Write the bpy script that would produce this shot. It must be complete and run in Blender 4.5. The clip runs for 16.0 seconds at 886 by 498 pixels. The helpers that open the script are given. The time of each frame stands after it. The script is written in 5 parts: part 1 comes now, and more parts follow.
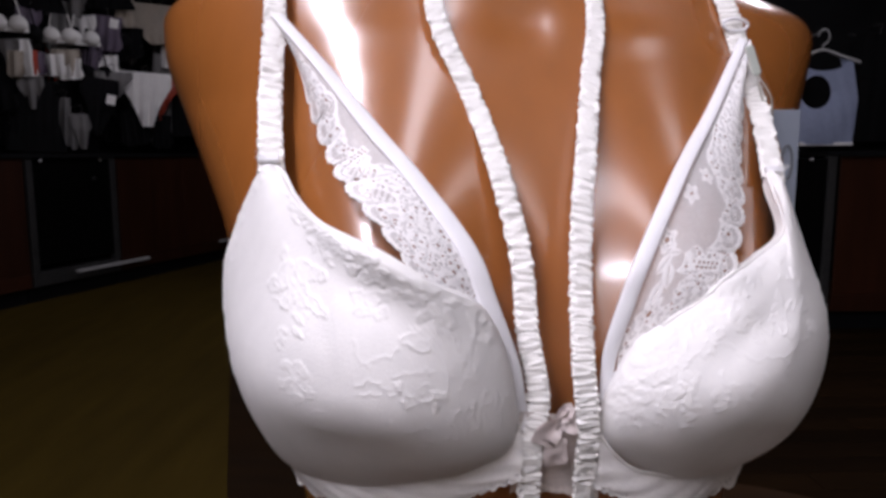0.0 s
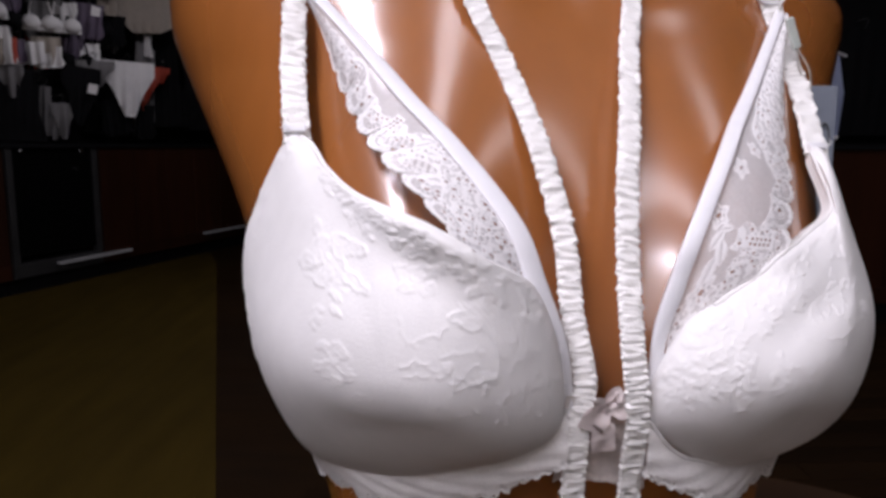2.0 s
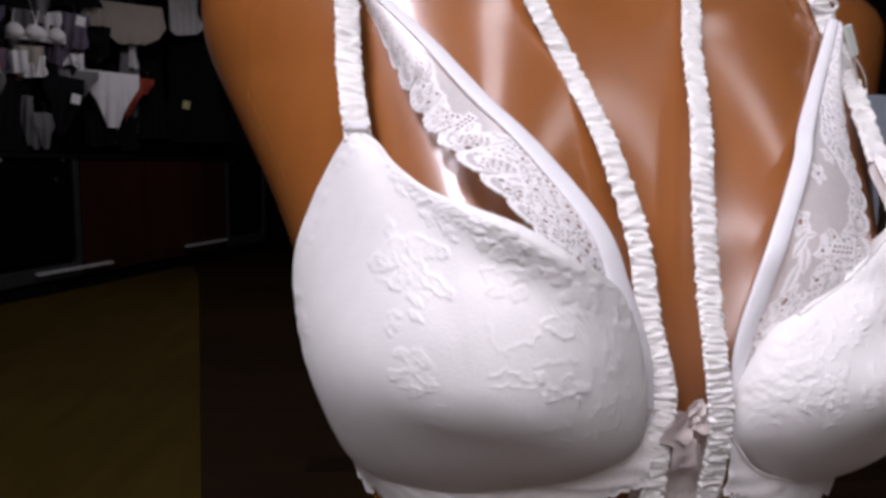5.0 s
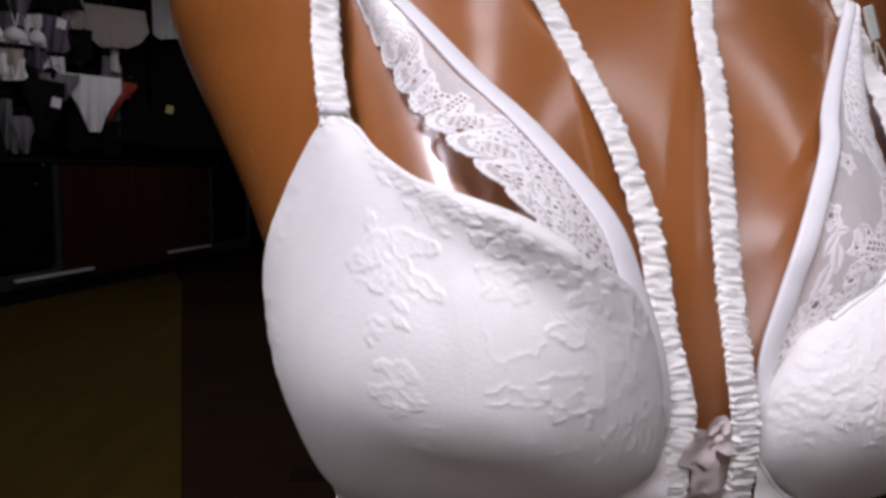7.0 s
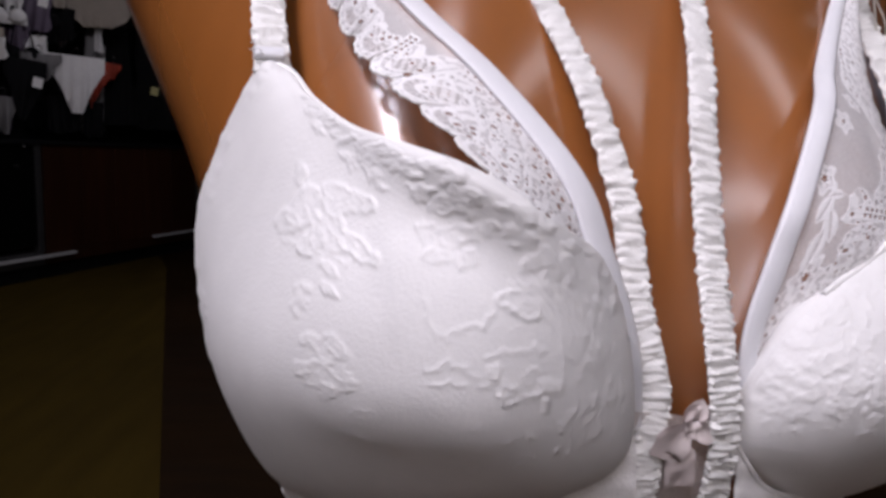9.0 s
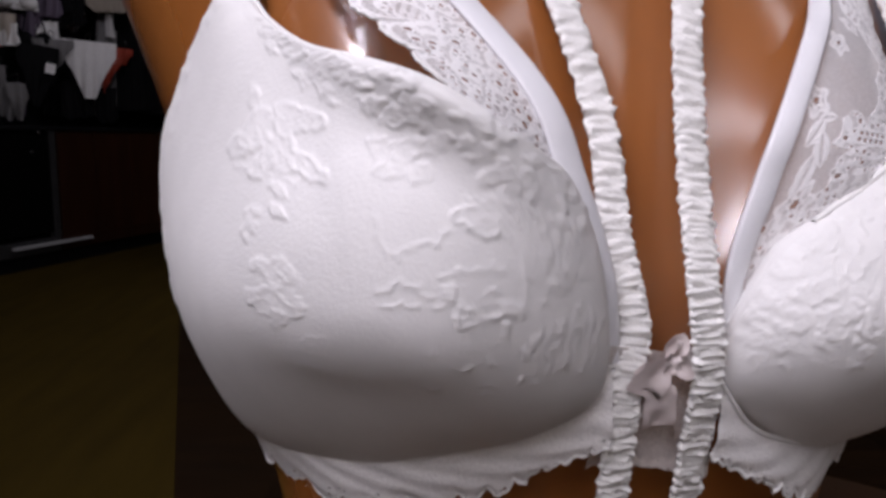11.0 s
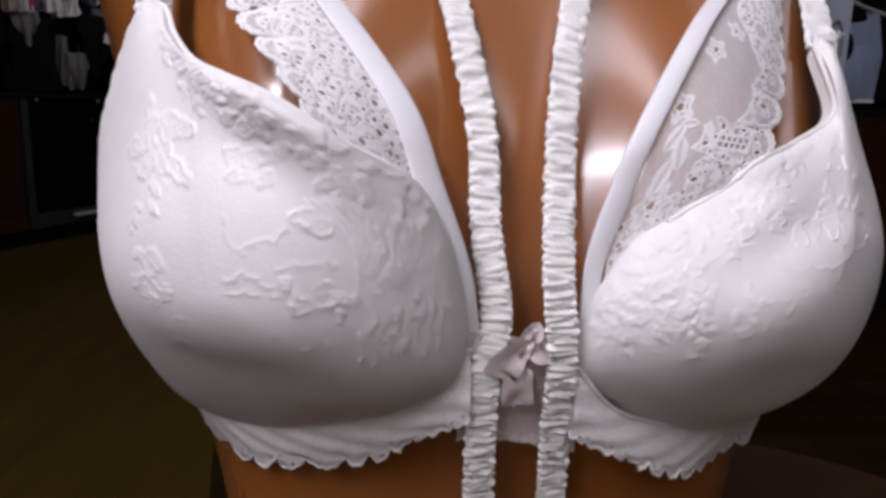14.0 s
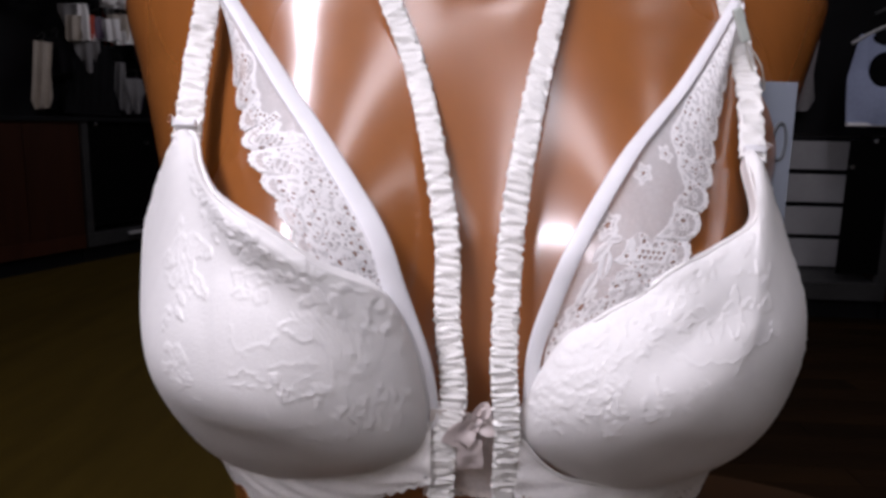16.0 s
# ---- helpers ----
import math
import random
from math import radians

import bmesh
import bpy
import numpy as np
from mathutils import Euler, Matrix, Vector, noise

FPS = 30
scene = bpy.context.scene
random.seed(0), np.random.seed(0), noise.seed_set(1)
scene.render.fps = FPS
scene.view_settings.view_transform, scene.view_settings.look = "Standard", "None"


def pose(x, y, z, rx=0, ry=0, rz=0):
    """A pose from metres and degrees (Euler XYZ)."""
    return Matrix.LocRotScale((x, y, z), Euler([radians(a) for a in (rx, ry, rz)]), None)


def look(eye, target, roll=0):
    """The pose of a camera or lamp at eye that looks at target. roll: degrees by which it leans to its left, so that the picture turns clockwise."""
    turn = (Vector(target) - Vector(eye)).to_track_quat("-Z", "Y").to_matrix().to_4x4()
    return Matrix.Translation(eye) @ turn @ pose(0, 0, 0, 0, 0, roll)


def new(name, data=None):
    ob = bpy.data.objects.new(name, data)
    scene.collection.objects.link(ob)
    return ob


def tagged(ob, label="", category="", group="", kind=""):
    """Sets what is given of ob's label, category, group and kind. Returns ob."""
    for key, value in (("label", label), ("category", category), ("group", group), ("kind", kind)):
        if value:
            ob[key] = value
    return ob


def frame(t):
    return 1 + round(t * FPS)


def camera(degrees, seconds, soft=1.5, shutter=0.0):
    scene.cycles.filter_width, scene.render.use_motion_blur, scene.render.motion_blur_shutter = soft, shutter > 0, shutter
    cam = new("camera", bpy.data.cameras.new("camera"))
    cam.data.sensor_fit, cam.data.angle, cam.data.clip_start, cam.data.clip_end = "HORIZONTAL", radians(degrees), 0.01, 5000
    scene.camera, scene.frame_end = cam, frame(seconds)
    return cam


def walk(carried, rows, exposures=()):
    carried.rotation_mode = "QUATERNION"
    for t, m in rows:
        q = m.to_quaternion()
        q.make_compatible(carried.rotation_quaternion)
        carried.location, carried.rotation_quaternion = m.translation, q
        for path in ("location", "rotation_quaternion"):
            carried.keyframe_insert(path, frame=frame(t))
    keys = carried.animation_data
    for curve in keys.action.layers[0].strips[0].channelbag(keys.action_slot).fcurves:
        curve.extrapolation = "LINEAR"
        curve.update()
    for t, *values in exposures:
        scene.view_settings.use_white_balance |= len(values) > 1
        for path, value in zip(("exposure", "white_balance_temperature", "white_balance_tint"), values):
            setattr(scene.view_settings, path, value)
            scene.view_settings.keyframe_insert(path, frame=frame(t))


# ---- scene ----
cam = camera(64.0, 16.0, 3.4)
PATH = [
    (0, (-0.025, -0.37, 1.063), (-0.001, 1.612, 0.792), -0.2),
    (0.5, (-0.033, -0.359, 1.059), (0.006, 1.621, 0.779), 0.1),
    (1, (-0.04, -0.352, 1.054), (0.013, 1.626, 0.765), 0.2),
    (1.5, (-0.046, -0.35, 1.051), (0.014, 1.627, 0.757), 0.5),
    (2, (-0.051, -0.351, 1.052), (0.019, 1.627, 0.763), 0.1),
    (2.5, (-0.056, -0.352, 1.054), (0.025, 1.626, 0.772), 0.4),
    (3, (-0.06, -0.351, 1.055), (0.032, 1.628, 0.781), 0.4),
    (3.5, (-0.07, -0.348, 1.053), (0.031, 1.632, 0.789), 0.8),
    (4, (-0.079, -0.345, 1.051), (0.028, 1.636, 0.795), 1.0),
    (4.5, (-0.087, -0.338, 1.046), (0.027, 1.643, 0.797), 1.1),
    (5, (-0.091, -0.334, 1.044), (0.034, 1.648, 0.801), 0.9),
    (5.2, (-0.091, -0.334, 1.046), (0.026, 1.648, 0.8), 0.8),
    (7.5, (-0.088, -0.286, 1.033), (0.089, 1.694, 0.811), 1.0),
    (8, (-0.084, -0.278, 1.031), (0.102, 1.7, 0.805), 1.1),
    (8.5, (-0.079, -0.272, 1.028), (0.114, 1.705, 0.789), 1.6),
    (9, (-0.072, -0.269, 1.024), (0.122, 1.704, 0.765), 1.6),
    (11.3, (-0.049, -0.261, 1.005), (0.093, 1.706, 0.675), 0.7),
    (11.5, (-0.044, -0.262, 1.007), (0.09, 1.703, 0.659), 0.7),
    (12, (-0.03, -0.264, 1.01), (0.085, 1.7, 0.649), 0.4),
    (12.5, (-0.018, -0.269, 1.01), (0.075, 1.694, 0.638), 0.6),
    (13, (-0.011, -0.274, 1.013), (0.057, 1.688, 0.633), 0.6),
    (13.5, (-0.004, -0.281, 1.017), (0.035, 1.681, 0.631), 0.9),
    (14, (0.004, -0.286, 1.018), (0.011, 1.676, 0.627), 1.2),
    (14.5, (0.012, -0.291, 1.026), (-0.003, 1.67, 0.635), 1.1),
    (15, (0.019, -0.3, 1.037), (-0.007, 1.662, 0.65), 1.2),
    (15.5, (0.024, -0.314, 1.05), (-0.012, 1.649, 0.668), 1.1),
    (16, (0.036, -0.336, 1.062), (-0.082, 1.63, 0.714), 1.1),
]
walk(cam, [(t, look(eye, target, roll)) for t, eye, target, roll in PATH],
     [(0, 0.0), (3, -0.06), (5, -0.10), (7.5, -0.20), (9, -0.26), (12, -0.28), (14, -0.22), (15, -0.16), (16, -0.12)])

# ---- world, lamps, exposure ----
world = bpy.data.worlds.new("world")
scene.world = world
world.use_nodes = True
world.node_tree.nodes["Background"].inputs[0].default_value = (0.9, 0.93, 1.0, 1)
world.node_tree.nodes["Background"].inputs[1].default_value = 0.004

LAMP_Z = 2.78
# ceiling tubes: x, y of the middle, length along y, watts
TUBES = [(-0.9, -1.45, 3.0, 94), (0.15, -1.45, 3.0, 11), (1.2, -1.40, 3.0, 4.5),
         # two more, unseen, added only to brighten the display walls
         (-1.3, 4.4, 1.6, 12), (1.9, 2.3, 1.4, 10)]


# ---- materials ----
def material(name, colour, rough=0.5, metal=0.0, spread=0.12, scale=30.0, bump=0.0, bump_scale=200.0, coat=0.0,
             stretch=(1, 1, 1), spec=0.5, coords="Object"):
    """A surface with colour and gloss that vary at two scales, and fine relief."""
    m = bpy.data.materials.new(name)
    m.use_nodes = True
    n, l = m.node_tree.nodes, m.node_tree.links
    b = n["Principled BSDF"]
    tc, mp = n.new("ShaderNodeTexCoord"), n.new("ShaderNodeMapping")
    mp.inputs["Scale"].default_value = stretch
    l.new(tc.outputs[coords], mp.inputs[0])
    big, small = n.new("ShaderNodeTexNoise"), n.new("ShaderNodeTexNoise")
    big.inputs["Scale"].default_value, small.inputs["Scale"].default_value = scale * 0.2, scale * 2
    big.inputs["Detail"].default_value, small.inputs["Detail"].default_value = 3, 5
    l.new(mp.outputs[0], big.inputs["Vector"])
    l.new(mp.outputs[0], small.inputs["Vector"])
    add = n.new("ShaderNodeMath")
    add.operation = "ADD"
    l.new(big.outputs["Fac"], add.inputs[0])
    l.new(small.outputs["Fac"], add.inputs[1])
    ramp = n.new("ShaderNodeMapRange")
    ramp.inputs["From Min"].default_value, ramp.inputs["From Max"].default_value = 0.7, 1.3
    ramp.inputs["To Min"].default_value, ramp.inputs["To Max"].default_value = 1 - spread, 1 + spread
    l.new(add.outputs[0], ramp.inputs["Value"])
    mul = n.new("ShaderNodeVectorMath")
    mul.operation = "SCALE"
    mul.inputs[0].default_value = colour
    l.new(ramp.outputs[0], mul.inputs["Scale"])
    l.new(mul.outputs[0], b.inputs["Base Color"])
    rr = n.new("ShaderNodeMapRange")
    rr.inputs["From Min"].default_value, rr.inputs["From Max"].default_value = 0.3, 0.7
    rr.inputs["To Min"].default_value, rr.inputs["To Max"].default_value = rough * 0.85, min(1, rough * 1.15)
    l.new(big.outputs["Fac"], rr.inputs["Value"])
    l.new(rr.outputs[0], b.inputs["Roughness"])
    b.inputs["Metallic"].default_value = metal
    b.inputs["Specular IOR Level"].default_value = spec
    b.inputs["Coat Weight"].default_value = coat
    b.inputs["Coat Roughness"].default_value = 0.17
    if bump:
        bt = n.new("ShaderNodeTexNoise")
        bt.inputs["Scale"].default_value, bt.inputs["Detail"].default_value = bump_scale, 4
        l.new(mp.outputs[0], bt.inputs["Vector"])
        bn = n.new("ShaderNodeBump")
        bn.inputs["Strength"].default_value, bn.inputs["Distance"].default_value = bump, 0.001
        l.new(bt.outputs["Fac"], bn.inputs["Height"])
        l.new(bn.outputs[0], b.inputs["Normal"])
    return m


def lace(name, colour, sheer, hole, lace_from, cells):
    """Net with lace worked into it. The map's v runs from the plain net (0) to the worked edge (1): sheer is how far the net lets
    light pass, hole how wide the eyelets of the worked part are."""
    m = material(name, colour, 0.62, spread=0.06, scale=60, bump=0.5, bump_scale=900)
    n, l = m.node_tree.nodes, m.node_tree.links
    b, out = n["Principled BSDF"], n["Material Output"]
    uv, sep = n.new("ShaderNodeUVMap"), n.new("ShaderNodeSeparateXYZ")
    l.new(uv.outputs[0], sep.inputs[0])
    tc = n.new("ShaderNodeTexCoord")
    vor, wob, net = n.new("ShaderNodeTexVoronoi"), n.new("ShaderNodeTexNoise"), n.new("ShaderNodeTexVoronoi")
    vor.inputs["Scale"].default_value = cells
    net.inputs["Scale"].default_value = 1500
    wob.inputs["Scale"].default_value, wob.inputs["Detail"].default_value = 75, 3
    for t in (vor, wob, net):
        l.new(tc.outputs["Object"], t.inputs["Vector"])
    # worked part: noise moves its border
    edge = n.new("ShaderNodeMath")
    edge.operation = "MULTIPLY_ADD"
    edge.inputs[1].default_value = 0.75
    l.new(wob.outputs["Fac"], edge.inputs[0])
    l.new(sep.outputs[1], edge.inputs[2])
    worked = n.new("ShaderNodeMapRange")
    worked.interpolation_type = "SMOOTHSTEP"
    worked.inputs["From Min"].default_value, worked.inputs["From Max"].default_value = lace_from + 0.33, lace_from + 0.43
    l.new(edge.outputs[0], worked.inputs["Value"])
    eye = n.new("ShaderNodeMapRange")
    eye.inputs["From Min"].default_value, eye.inputs["From Max"].default_value = hole, hole + 0.12
    eye.inputs["To Min"].default_value, eye.inputs["To Max"].default_value = 0.06, 0.98
    l.new(vor.outputs["Distance"], eye.inputs["Value"])
    netd = n.new("ShaderNodeMapRange")
    netd.inputs["From Min"].default_value, netd.inputs["From Max"].default_value = 0.2, 0.5
    netd.inputs["To Min"].default_value, netd.inputs["To Max"].default_value = 1 - sheer - 0.1, 1 - sheer + 0.12
    l.new(net.outputs["Distance"], netd.inputs["Value"])
    mix = n.new("ShaderNodeMix")
    l.new(worked.outputs[0], mix.inputs[0])
    l.new(netd.outputs[0], mix.inputs[2])
    l.new(eye.outputs[0], mix.inputs[3])
    clear, both = n.new("ShaderNodeBsdfTransparent"), n.new("ShaderNodeMixShader")
    l.new(mix.outputs[0], both.inputs[0])
    l.new(clear.outputs[0], both.inputs[1])
    l.new(b.outputs[0], both.inputs[2])
    l.new(both.outputs[0], out.inputs["Surface"])
    return m


SKIN = material("tan_plastic", (0.300, 0.102, 0.022), 0.29, spread=0.07, scale=26, bump=0.05, bump_scale=110, coat=1.0, stretch=(1, 1, 0.16), spec=0.8)
SKIN.node_tree.nodes["Principled BSDF"].inputs["Coat IOR"].default_value = 1.65
CLOTH = material("white_padded_fabric", (0.80, 0.79, 0.775), 0.58, spread=0.035, scale=40, bump=0.16, bump_scale=800)
THREAD = material("white_embroidery", (0.84, 0.83, 0.81), 0.5, spread=0.05, scale=120, bump=0.5, bump_scale=1200)
SATIN = material("white_satin", (0.80, 0.80, 0.82), 0.34, spread=0.03, scale=50, bump=0.15, bump_scale=900)
ELASTIC = material("ruched_white_elastic", (0.82, 0.81, 0.78), 0.5, spread=0.06, scale=90, bump=0.6, bump_scale=700)
BOWCLOTH = material("grey_white_ribbon", (0.58, 0.51, 0.49), 0.36, spread=0.06, scale=80, bump=0.2, bump_scale=500)
def worked_lace(name, colour):
    m = material(name, colour, 0.6, spread=0.05, scale=60, bump=0.5, bump_scale=900)
    n, l = m.node_tree.nodes, m.node_tree.links
    at = n.new("ShaderNodeAttribute")
    at.attribute_name = "worked"
    net, tc, mesh = n.new("ShaderNodeTexVoronoi"), n.new("ShaderNodeTexCoord"), n.new("ShaderNodeMath")
    net.inputs["Scale"].default_value = 1600
    l.new(tc.outputs["Object"], net.inputs["Vector"])
    mesh.operation = "MULTIPLY_ADD"
    mesh.inputs[1].default_value = 0.20
    l.new(net.outputs["Distance"], mesh.inputs[0])
    sub = n.new("ShaderNodeMath")
    sub.operation = "SUBTRACT"
    sub.inputs[1].default_value = 0.06
    l.new(at.outputs["Fac"], sub.inputs[0])
    l.new(sub.outputs[0], mesh.inputs[2])
    clear, both = n.new("ShaderNodeBsdfTransparent"), n.new("ShaderNodeMixShader")
    l.new(mesh.outputs[0], both.inputs[0])
    l.new(clear.outputs[0], both.inputs[1])
    l.new(n["Principled BSDF"].outputs[0], both.inputs[2])
    l.new(both.outputs[0], n["Material Output"].inputs["Surface"])
    return m


PANEL = worked_lace("lace_net", (0.83, 0.82, 0.82))
BANDLACE = lace("band_lace", (0.80, 0.78, 0.76), 0.08, 0.16, 0.80, 330)
GORE = lace("gore_net", (0.78, 0.72, 0.68), 0.40, 0.12, 0.86, 420)
METAL = material("brushed_metal", (0.55, 0.55, 0.56), 0.28, 1.0, spread=0.1, scale=60)
CLEAR = material("clear_plastic", (0.55, 0.60, 0.55), 0.15, spread=0.05, scale=60)
SMOKE = material("dark_plastic", (0.045, 0.045, 0.045), 0.3, spread=0.05, scale=60)
CARD = material("grey_card", (0.22, 0.25, 0.30), 0.55, spread=0.04, scale=40)
INK = material("grey_ink", (0.10, 0.11, 0.12), 0.6, spread=0.1)
STRING = material("white_string", (0.70, 0.68, 0.62), 0.6)
LAMINATE = material("olive_laminate", (0.046, 0.030, 0.005), 0.75, spec=0.04, spread=0.22, scale=6, stretch=(1, 0.15, 1), bump=0.1)
def by_piece(m, amount):
    """Tone that differs from piece to piece."""
    n, l = m.node_tree.nodes, m.node_tree.links
    b = n["Principled BSDF"]
    src = b.inputs["Base Color"].links[0].from_socket
    info, rng_, mul = n.new("ShaderNodeObjectInfo"), n.new("ShaderNodeMapRange"), n.new("ShaderNodeVectorMath")
    rng_.inputs["To Min"].default_value, rng_.inputs["To Max"].default_value = 1 - amount, 1 + amount
    l.new(info.outputs["Random"], rng_.inputs["Value"])
    mul.operation = "SCALE"
    l.new(src, mul.inputs[0])
    l.new(rng_.outputs[0], mul.inputs["Scale"])
    l.new(mul.outputs[0], b.inputs["Base Color"])
    return m


DARKWOOD = material("dark_floor_wood", (0.013, 0.0062, 0.002), 0.7, spec=0.05, spread=0.25, scale=8, stretch=(0.2, 1, 1), bump=0.1)
by_piece(DARKWOOD, 0.35)
TABLEWOOD = material("brown_table_wood", (0.046, 0.019, 0.005), 0.6, spec=0.12, spread=0.2, scale=12, stretch=(0.15, 1, 1))
REDWOOD = material("red_brown_veneer", (0.031, 0.0095, 0.004), 0.5, spec=0.2, spread=0.28, scale=7, stretch=(1, 1, 0.12))
by_piece(REDWOOD, 0.25)
BLACK = material("black_panel", (0.006, 0.006, 0.007), 0.6, spec=0.15, spread=0.2)
GLASSY = material("dark_glass", (0.003, 0.003, 0.003), 0.2, spec=0.15, spread=0.1)
STEEL = material("grey_aluminium", (0.06, 0.06, 0.06), 0.5, 0.6, spread=0.15, scale=20)
WALLPAINT = material("dark_wall_paint", (0.015, 0.014, 0.013), 0.8, spec=0.1, spread=0.15, scale=4)
BOUNCEPAINT = material("bounce_wall_paint", (0.52, 0.475, 0.40), 0.8, spread=0.05, scale=4)
CEILPAINT = material("ceiling_paint", (0.66, 0.65, 0.63), 0.85, spread=0.05, scale=4)
BOARD = material("pale_slat_board", (0.34, 0.34, 0.345), 0.5, spread=0.06)
SLATWHITE = material("grey_slat_board", (0.40, 0.40, 0.40), 0.5, spread=0.06)
C_BLACK = material("black_cloth", (0.006, 0.006, 0.007), 0.8, spec=0.1, spread=0.25, bump=0.4)
C_WHITE = material("white_cloth", (0.82, 0.81, 0.80), 0.7, spread=0.08, bump=0.4)
C_CREAM = material("cream_cloth", (0.42, 0.37, 0.31), 0.7, spread=0.1, bump=0.4)
C_RED = material("red_cloth", (0.45, 0.06, 0.03), 0.65, spread=0.15, bump=0.4)
C_GREY = material("grey_cloth", (0.17, 0.165, 0.165), 0.7, spread=0.15, bump=0.4)
C_PURPLE = material("mauve_cloth", (0.14, 0.11, 0.16), 0.7, spread=0.15, bump=0.4)
C_BLUE = material("grey_blue_jersey", (0.30, 0.35, 0.50), 0.7, spread=0.08, bump=0.4)
C_YELLOW = material("yellow_tag_card", (0.55, 0.50, 0.22), 0.6)


def glowing(name, colour, strength):
    m = bpy.data.materials.new(name)
    m.use_nodes = True
    b = m.node_tree.nodes["Principled BSDF"]
    b.inputs["Emission Color"].default_value = (*colour, 1)
    b.inputs["Emission Strength"].default_value = strength
    return m


def clear_pane(name):
    m = bpy.data.materials.new(name)
    m.use_nodes = True
    n, l = m.node_tree.nodes, m.node_tree.links
    see, gloss, both = n.new("ShaderNodeBsdfTransparent"), n.new("ShaderNodeBsdfGlossy"), n.new("ShaderNodeMixShader")
    gloss.inputs["Roughness"].default_value = 0.05
    both.inputs[0].default_value = 0.08
    l.new(see.outputs[0], both.inputs[1])
    l.new(gloss.outputs[0], both.inputs[2])
    l.new(both.outputs[0], n["Material Output"].inputs["Surface"])
    return m


PANE = clear_pane("clear_glass")
TUBEGLOW = glowing("lit_tube", (1.0, 0.97, 0.93), 2.0)


# ---- building blocks ----
def part(name, bm, mat, parent=None, label=""):
    me = bpy.data.meshes.new(name)
    bm.to_mesh(me)
    bm.free()
    me.materials.append(mat)
    ob = new(name, me)
    ob.parent = parent
    if label:
        ob["label"] = label
    return ob


def smooth(ob):
    for p in ob.data.polygons:
        p.use_smooth = True
    return ob


def empty(name, m=None):
    ob = new(name)
    ob.empty_display_size = 0.05
    if m is not None:
        ob.matrix_world = m
    return ob


def box(bm, x0, x1, y0, y1, z0, z1, bevel=0.0):
    r = bmesh.ops.create_cube(bm, size=1, matrix=Matrix.Translation(((x0 + x1) / 2, (y0 + y1) / 2, (z0 + z1) / 2))
                              @ Matrix.Diagonal((x1 - x0, y1 - y0, z1 - z0, 1)))
    if bevel:
        es = list({e for v in r["verts"] for e in v.link_edges})
        bmesh.ops.bevel(bm, geom=es, offset=bevel, segments=2, affect="EDGES", profile=0.5)
    return bm


def boxed(name, dims, mat, parent=None, label="", bevel=0.003):
    return part(name, box(bmesh.new(), *dims, bevel), mat, parent, label)


def rod(bm, p, q, r, seg=10):
    p, q = Vector(p), Vector(q)
    d = q - p
    m = Matrix.Translation((p + q) / 2) @ d.to_track_quat("Z", "Y").to_matrix().to_4x4()
    bmesh.ops.create_cone(bm, cap_ends=True, segments=seg, radius1=r, radius2=r, depth=d.length, matrix=m)
    return bm


def curve_at(pts, t):
    """A point of the smooth line through pts, t from 0 to 1."""
    n = len(pts) - 1
    i = min(int(t * n), n - 1)
    f = t * n - i
    a, b, c, d = (Vector(pts[max(0, min(n, k))]) for k in (i - 1, i, i + 1, i + 2))
    return 0.5 * (2 * b + (c - a) * f + (2 * a - 5 * b + 4 * c - d) * f * f + (3 * b - a - 3 * c + d) * f ** 3)


def loop_at(pts, t):
    n = len(pts)
    i = int(t * n) % n
    f = t * n - int(t * n)
    a, b, c, d = (Vector(pts[(i + k) % n]) for k in (-1, 0, 1, 2))
    return 0.5 * (2 * b + (c - a) * f + (2 * a - 5 * b + 4 * c - d) * f * f + (3 * b - a - 3 * c + d) * f ** 3)


def sheet(bm, rows, closed=False, uvs=False):
    """Faces between rows of points. closed: each row is a ring."""
    vs = [[bm.verts.new(p) for p in r] for r in rows]
    layer = bm.loops.layers.uv.verify() if uvs else None
    nr, nc = len(rows), len(rows[0])
    for i in range(nr - 1):
        for j in range(nc if closed else nc - 1):
            k = (j + 1) % nc
            f = bm.faces.new((vs[i][j], vs[i][k], vs[i + 1][k], vs[i + 1][j]))
            f.smooth = True
            if uvs:
                for lp, (a, b) in zip(f.loops, ((i, j), (i, j + 1), (i + 1, j + 1), (i + 1, j))):
                    lp[layer].uv = (a / (nr - 1), b / (nc - 1))
    return vs


def cord(bm, pts, r, normals=None, closed=False, sides=5, flat=0.7):
    """A thread along pts, flattened along the normals."""
    n = len(pts)
    rows = []
    for i, p in enumerate(pts):
        a = pts[i - 1] if i or closed else p
        b = pts[(i + 1) % n] if i < n - 1 or closed else p
        d = (Vector(b) - Vector(a)).normalized()
        nn = normals[i] if normals else Vector((0, -1, 0))
        side = d.cross(nn)
        side = side.normalized() if side.length > 1e-6 else Vector((1, 0, 0))
        up = side.cross(d)
        rows.append([Vector(p) + side * r * math.cos(2 * math.pi * k / sides) + up * r * flat * math.sin(2 * math.pi * k / sides)
                     for k in range(sides)])
    if closed:
        rows.append(rows[0])
    sheet(bm, rows, True)


# ---- the room ----
def structure(name, bm, mat, label):
    return tagged(part(name, bm, mat), label, name.split("_")[0], kind="structure")


# line of the lingerie wall: start, direction along it, direction into the room
WA, WU = Vector((-2.85, 4.6, 0)), Vector((0.3511, 0.9363, 0))
WN = Vector((WU.y, -WU.x, 0))
WALLM = Matrix.Translation(WA) @ Matrix(((WU.x, -WN.x, 0, 0), (WU.y, -WN.y, 0, 0), (0, 0, 1, 0), (0, 0, 0, 1)))

